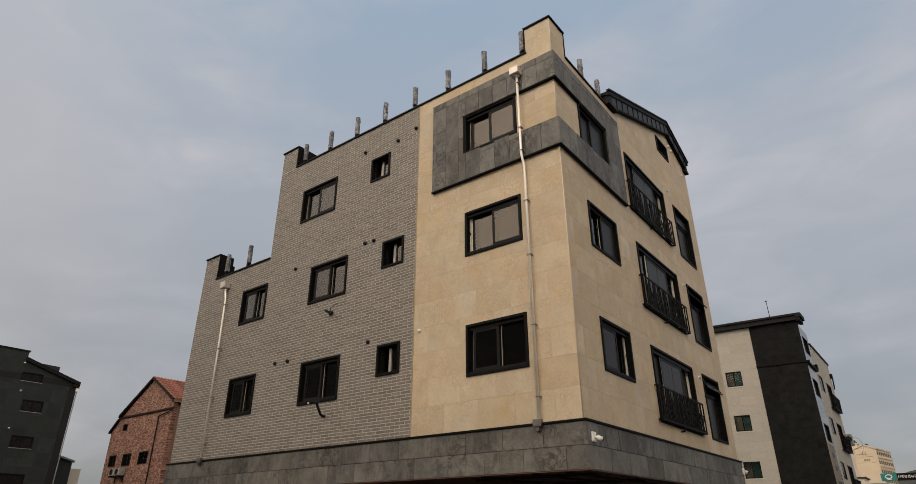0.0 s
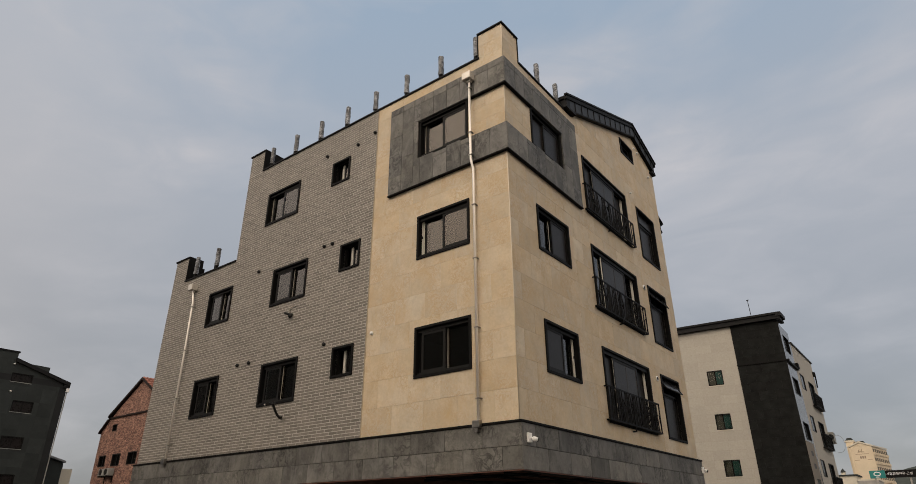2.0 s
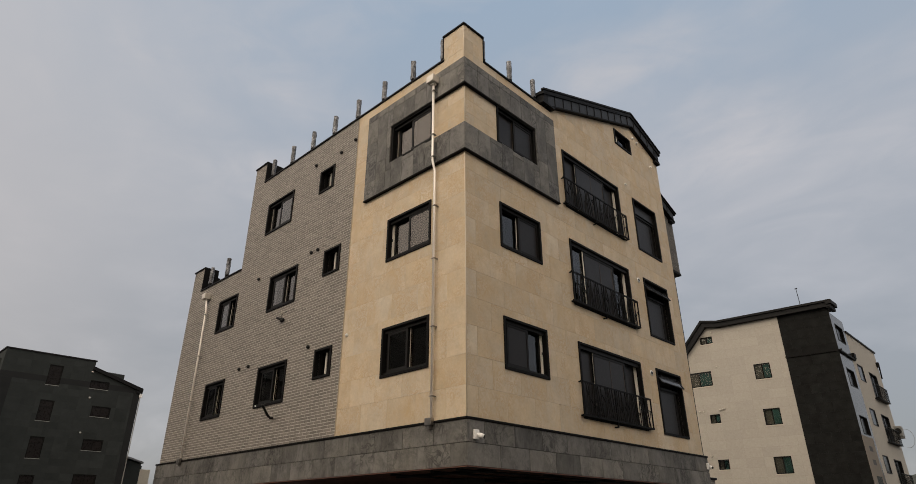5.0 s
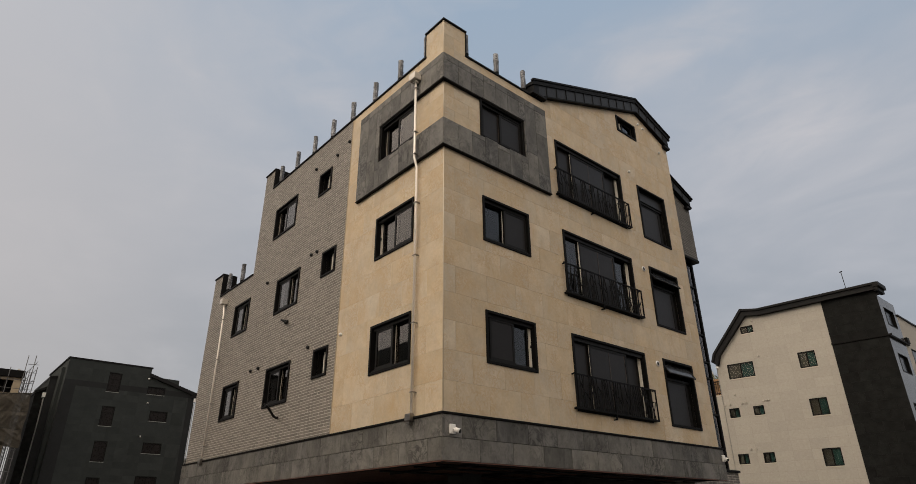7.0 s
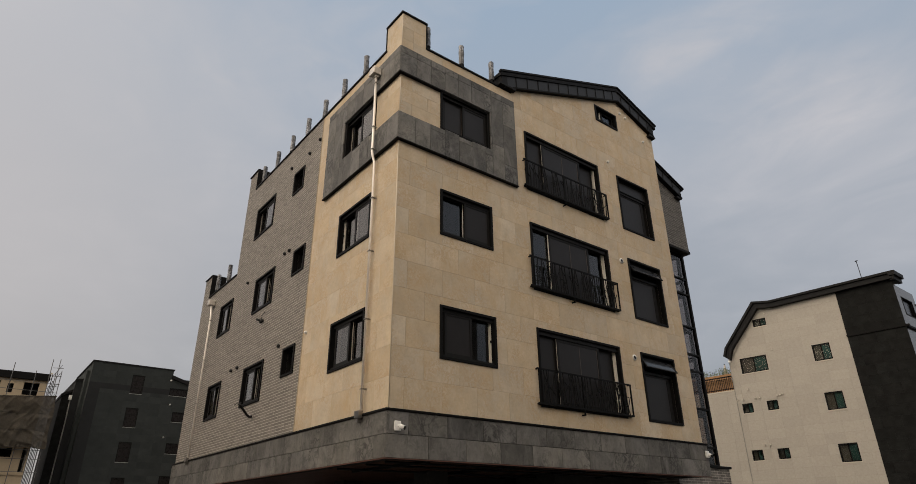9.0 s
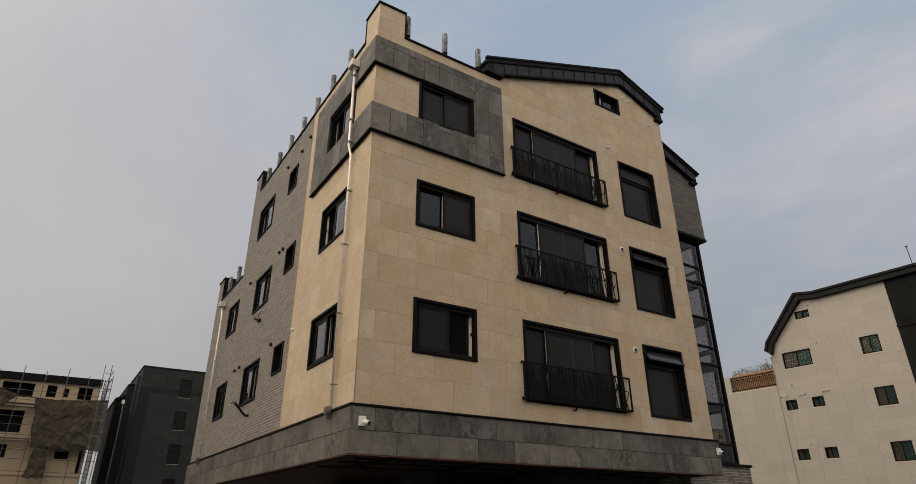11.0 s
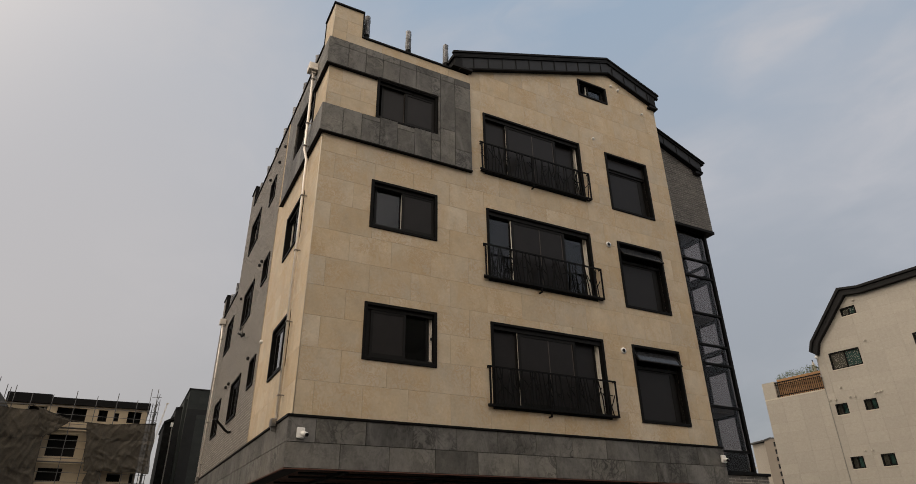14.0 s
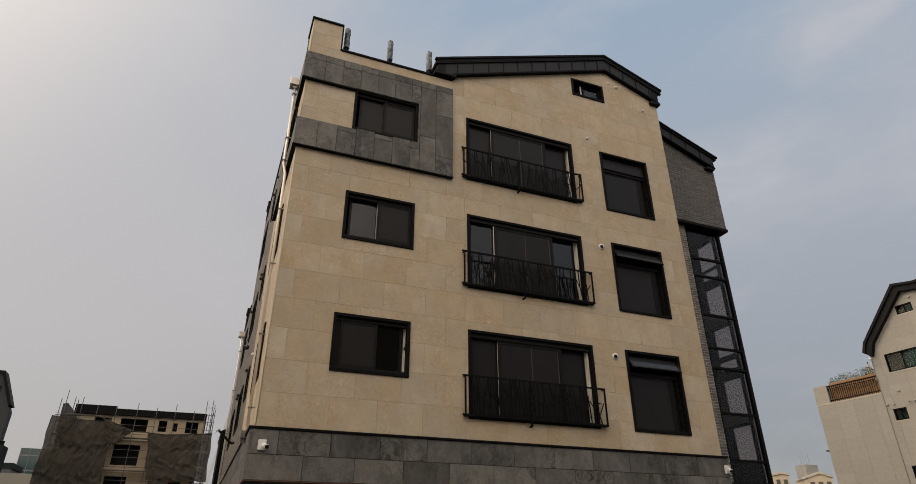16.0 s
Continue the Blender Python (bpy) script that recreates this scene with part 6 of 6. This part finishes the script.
part("cap", boxes((-18.0, -16.0, 253.9, 258, 27.2, 27.7)), M_CHAR, head, "dark roof cap")
villa = thing("house", "small cream house with a dark pointed turret roof", "house")
part("wall", boxes((-8.4, -6.1, 110, 116, 0, 8.5)), M_SILL, villa)
bm = bmesh.new()
bmesh.ops.create_cone(bm, cap_ends=True, segments=4, radius1=0.55, radius2=0.02, depth=0.6)
bmesh.ops.transform(bm, matrix=pose(-7.75, 110.6, 9.4, 0, 0, 45), verts=bm.verts[:])
part("turret_roof", bm, M_CHAR, villa)
part("turret", boxes((-8.05, -7.45, 110.3, 110.9, 8.5, 9.12)), M_SILL, villa)
part("roof", boxes((-8.5, -5.8, 109.8, 116, 8.5, 8.7)), M_CHAR, villa)
hut = thing("house", "low grey block before the wooded hill", "house")
part("wall", boxes((-6.0, -3.2, 110, 118, 0, 7.7)), M_CONCRETE, hut)
part("roof", boxes((-6.1, -3.1, 109.9, 118, 7.7, 7.9)), M_SILL, hut)
far_block((-102.4, 124.8, 0), 60, 3.2, 17.6, 5, 4, 3, "pale yellow apartment block far off", 0.5, 2)
far_block((-101.8, 134.8, 0), 60, 5.5, 17.4, 8, 4, 5, "cream apartment block far off", 1.0, 3)
tank = thing("rooftop_tank", "grey rooftop plant room with thin antennas", "plant room")
part("housing", boxes((-105.5, -102.5, 136, 140, 17.4, 20.7)), M_CONCRETE, tank)
for k in range(4):
    part("antenna", tube([(-104, 136.6 + k * 0.9, 20.6), (-104, 136.6 + k * 0.9, 23.0 + 0.5 * (k % 2))], 0.04, 5), M_GALV, tank)

# -- signboard --
sign = thing("signboard", "long shop sign with teal end panel and white letters on black", "sign")
at_g = facing((0, 80, 0), 0)
slab_part("board", rect(0.02, 6.6, 6.42, 7.22), at_g, 0.25, 0, M_BLACK, sign)
slab_part("logo_panel", rect(-1.55, 0.0, 6.42, 7.26), at_g, 0.27, 0, M_TEAL, sign)
part("emblem", tube([at_g(-0.78 + 0.32 * math.cos(q), 6.88 + 0.2 * math.sin(q), 0.30) for q in [2 * math.pi * k / 16 for k in range(17)]], 0.045, 6), M_PAINTWHITE, sign)
part("emblem_line", boxes((-1.0, -0.55, 79.68, 79.72, 6.52, 6.58)), M_PAINTWHITE, sign)
for k in range(3):
    part("post", boxes((-1.2 + 3.4 * k, -1.0 + 3.4 * k, 80.0, 80.2, 0, 6.5)), M_GALV, sign)
text = bpy.data.curves.new("letters", "FONT")
text.body, text.size, text.extrude = "시흥장현지구 근생", 0.335, 0.02
text.materials.append(M_PAINTWHITE)
letters = new("letters", text)
letters.parent = sign
letters.matrix_basis = pose(0.10, 79.72, 6.72, 90, 0, 0)

# -- wooded hill on the horizon --
verts, faces = [], []
for i in range(121):
    x = -700 + i * 12
    for j in range(4):
        base = (25 if x > -110 else 14) + 9 * noise.noise(Vector((x * 0.006, 3.1, 0))) + 6 * noise.noise(Vector((x * 0.05, 7.7, 0))) + 3.5 * noise.noise(Vector((x * 0.21, 1.7, j)))
        verts.append((x, 420 + 30 * j, max(0.0, (0, base * 0.8, base + 7, 0)[j])))
for i in range(120):
    for j in range(3):
        k = i * 4 + j
        faces.append([k, k + 4, k + 5, k + 1])
tagged(link_mesh("wooded_hill", verts, faces, M_FOREST), "dark wooded hill on the horizon", "hill", kind="structure")

# -- plain houses behind the viewer, which close the street and show in the glass --
M_DUSK = material("dull_grey_render", (0.14, 0.135, 0.12), 0.9, vary=0.1, scale=0.6)
for nm, dims in (("opposite_house", (-80, 4, -46, -31, 0, 20.0)), ("opposite_house", (33, 46, -26, 30, 0, 19.0))):
    tagged(part(nm, boxes(dims), M_DUSK), "plain grey house closing the other side of the street", "house", kind="structure")

# ---- cladding pieces of the apartment building ----
# limestone panels
NOT_S = [(-3.71, 0.0, 9.70, 12.45)]
NOT_E = [(0.0, 3.71, 9.70, 12.45)]
for u0, u1, v0, v1, holes in ((-4.285, -0.002, 3.605, 12.80, NOT_S), (-0.73, -0.002, 12.80, 13.60, []), (-1.10, -0.002, 10.46, 11.64, [])):
    clad("stone_panel", M_STONE, stone_wall, side_south, u0, u1, v0, v1, 0.93, 0.625 if v1 - v0 > 2 else (0.40 if v1 > 13 else 0.39), -0.56, holes + hole(SOUTH), gap=0.0035)
for u0, u1, v0, v1, holes, lines in ((0.002, 10.57, 3.605, 12.355, NOT_E, []), (0.002, 3.745, 12.45, 12.78, [], []), (0.002, 0.73, 12.78, 13.60, [], []), (0.002, 1.20, 10.46, 11.64, [], []), (3.748, 10.57, 12.355, 14.9, [], GABLE)):
    clad("stone_panel", M_STONE, gable_wall, side_east, u0, u1, v0, v1, 0.93, 0.625 if v1 - v0 > 2 else (0.40 if v1 > 13 else 0.39), 0.34, holes + hole(EAST), lines, gap=0.0035)
# base panels
clad("slate_panel", M_SLATE, base_wall, side_south, -14.45, 0.077, 2.71, 3.555, 0.9315, 0.423, -0.37, w1=0.08, w0=0.045, gap=0.01)
clad("slate_panel", M_SLATE, base_wall, side_east, -0.077, 10.64, 2.71, 3.555, 0.9315, 0.423, 0.885, w1=0.08, w0=0.045, gap=0.01)


# bricks
def lay_bricks(parent, at, u0, u1, v0, v1, holes, lines=(), pu=0.30, pv=0.0765, j=0.0145, proud=0.0, keep=None, mat=M_BRICK, stuff=M_BRICKS, depth=0.02):
    """Running bond: the bricks inside keep (u0, u1, v0, v1) are single objects on shared meshes, the rest is one mesh."""
    verts, faces, row, shared = [], [], 0, {}
    v = v0
    while v < v1 - 0.02:
        vt = min(v + pv, v1)
        u = u0 - (pu * 0.5 if row % 2 else 0)
        while u < u1:
            a, b = max(u + j / 2, u0), min(u + pu - j / 2, u1)
            c, d = v + j / 2, vt - j / 2
            if b - a > 0.02 and d - c > 0.01:
                touch = any(h[0] < b and h[1] > a and h[2] < d and h[3] > c for h in holes) or lines
                polys = cells(a, b, c, d, holes, lines) if touch else [[(a, c), (b, c), (b, d), (a, d)]]
                if polys:
                    w = proud + random.uniform(-0.0015, 0.0015)
                    if keep and not touch and keep[0] < a and b < keep[1] and keep[2] < c and d < keep[3]:
                        key = (round(b - a, 3), round(d - c, 3))
                        if key not in shared:
                            vs, fs = plate([[(0, 0), (b - a, 0), (b - a, d - c), (0, d - c)]], at, 0.0, -depth)
                            me = bpy.data.meshes.new("brick")
                            me.from_pydata(vs, [], fs)
                            me.materials.append(mat)
                            shared[key] = me
                        ob = new("brick", shared[key])
                        ob.parent = parent
                        ob.location = at(a, c, w)
                    else:
                        vs, fs = plate(polys, at, w, -depth)
                        n = len(verts)
                        verts.extend(vs)
                        faces.extend([[k + n for k in f] for f in fs])
            u += pu
        v, row = vt, row + 1
    if verts:
        tagged(link_mesh("brickwork", verts, faces, stuff, parent), kind="stuff")


lay_bricks(brick_wall, side_south, -14.40, -4.31, 3.605, 9.65, hole(SOUTH), keep=(-6.9, -4.3, 3.6, 6.3))
lay_bricks(brick_wall, side_south, -10.55, -4.31, 9.65 , 12.80, hole(SOUTH))
lay_bricks(brick_wall, side_south, -14.40, -13.56, 9.65, 10.58, [])
lay_bricks(brick_wall, side_south, -10.55, -9.77, 12.80, 13.62, [])
side_tower = lambda u, v, w: (TX + w, u, v)
lay_bricks(tower_wall, side_tower, 10.58, 13.42, 10.70, 14.4, [], [(0.40, 1.0, 12.92 + 0.40 * 13.42)], stuff=M_TBRICK)
# tiles of the cream house
clad("stone_tile", M_CREAM, n_wall, at_n, -10.5, -3.34, 2.0, 14.6, 1.05, 0.58, -9.0, N_WIN, N_LINES, gap=0.009, bond=0.0)
clad("stone_tile", M_CREAM, n_wall, at_n, -14.2, -10.505, 2.0, 9.19, 1.05, 0.58, -14.2, gap=0.009, bond=0.0)
clad("dark_tile", M_DARKTILE, dark_front, at_n, -3.34, -0.38, 2.0, 14.15, 0.96, 0.58, -3.34, w1=0.03, w0=0.0, gap=0.006)
# tiles of the charcoal house
clad("wall_tile", M_CHAR, d_wall, at_d, 3.96, 15.44, 3.0, 14.97, 1.25, 0.68, 3.96, D_WIN + D_LOW, w1=0.012, w0=0.0, gap=0.004, bond=0.0)
clad("wall_tile", M_CHAR, d_wall, at_d, 2.85, 11.0, 15.57, 17.70, 1.25, 0.68, 3.96, D_WIN + D_LOW, w1=0.012, w0=0.0, gap=0.004, bond=0.0)
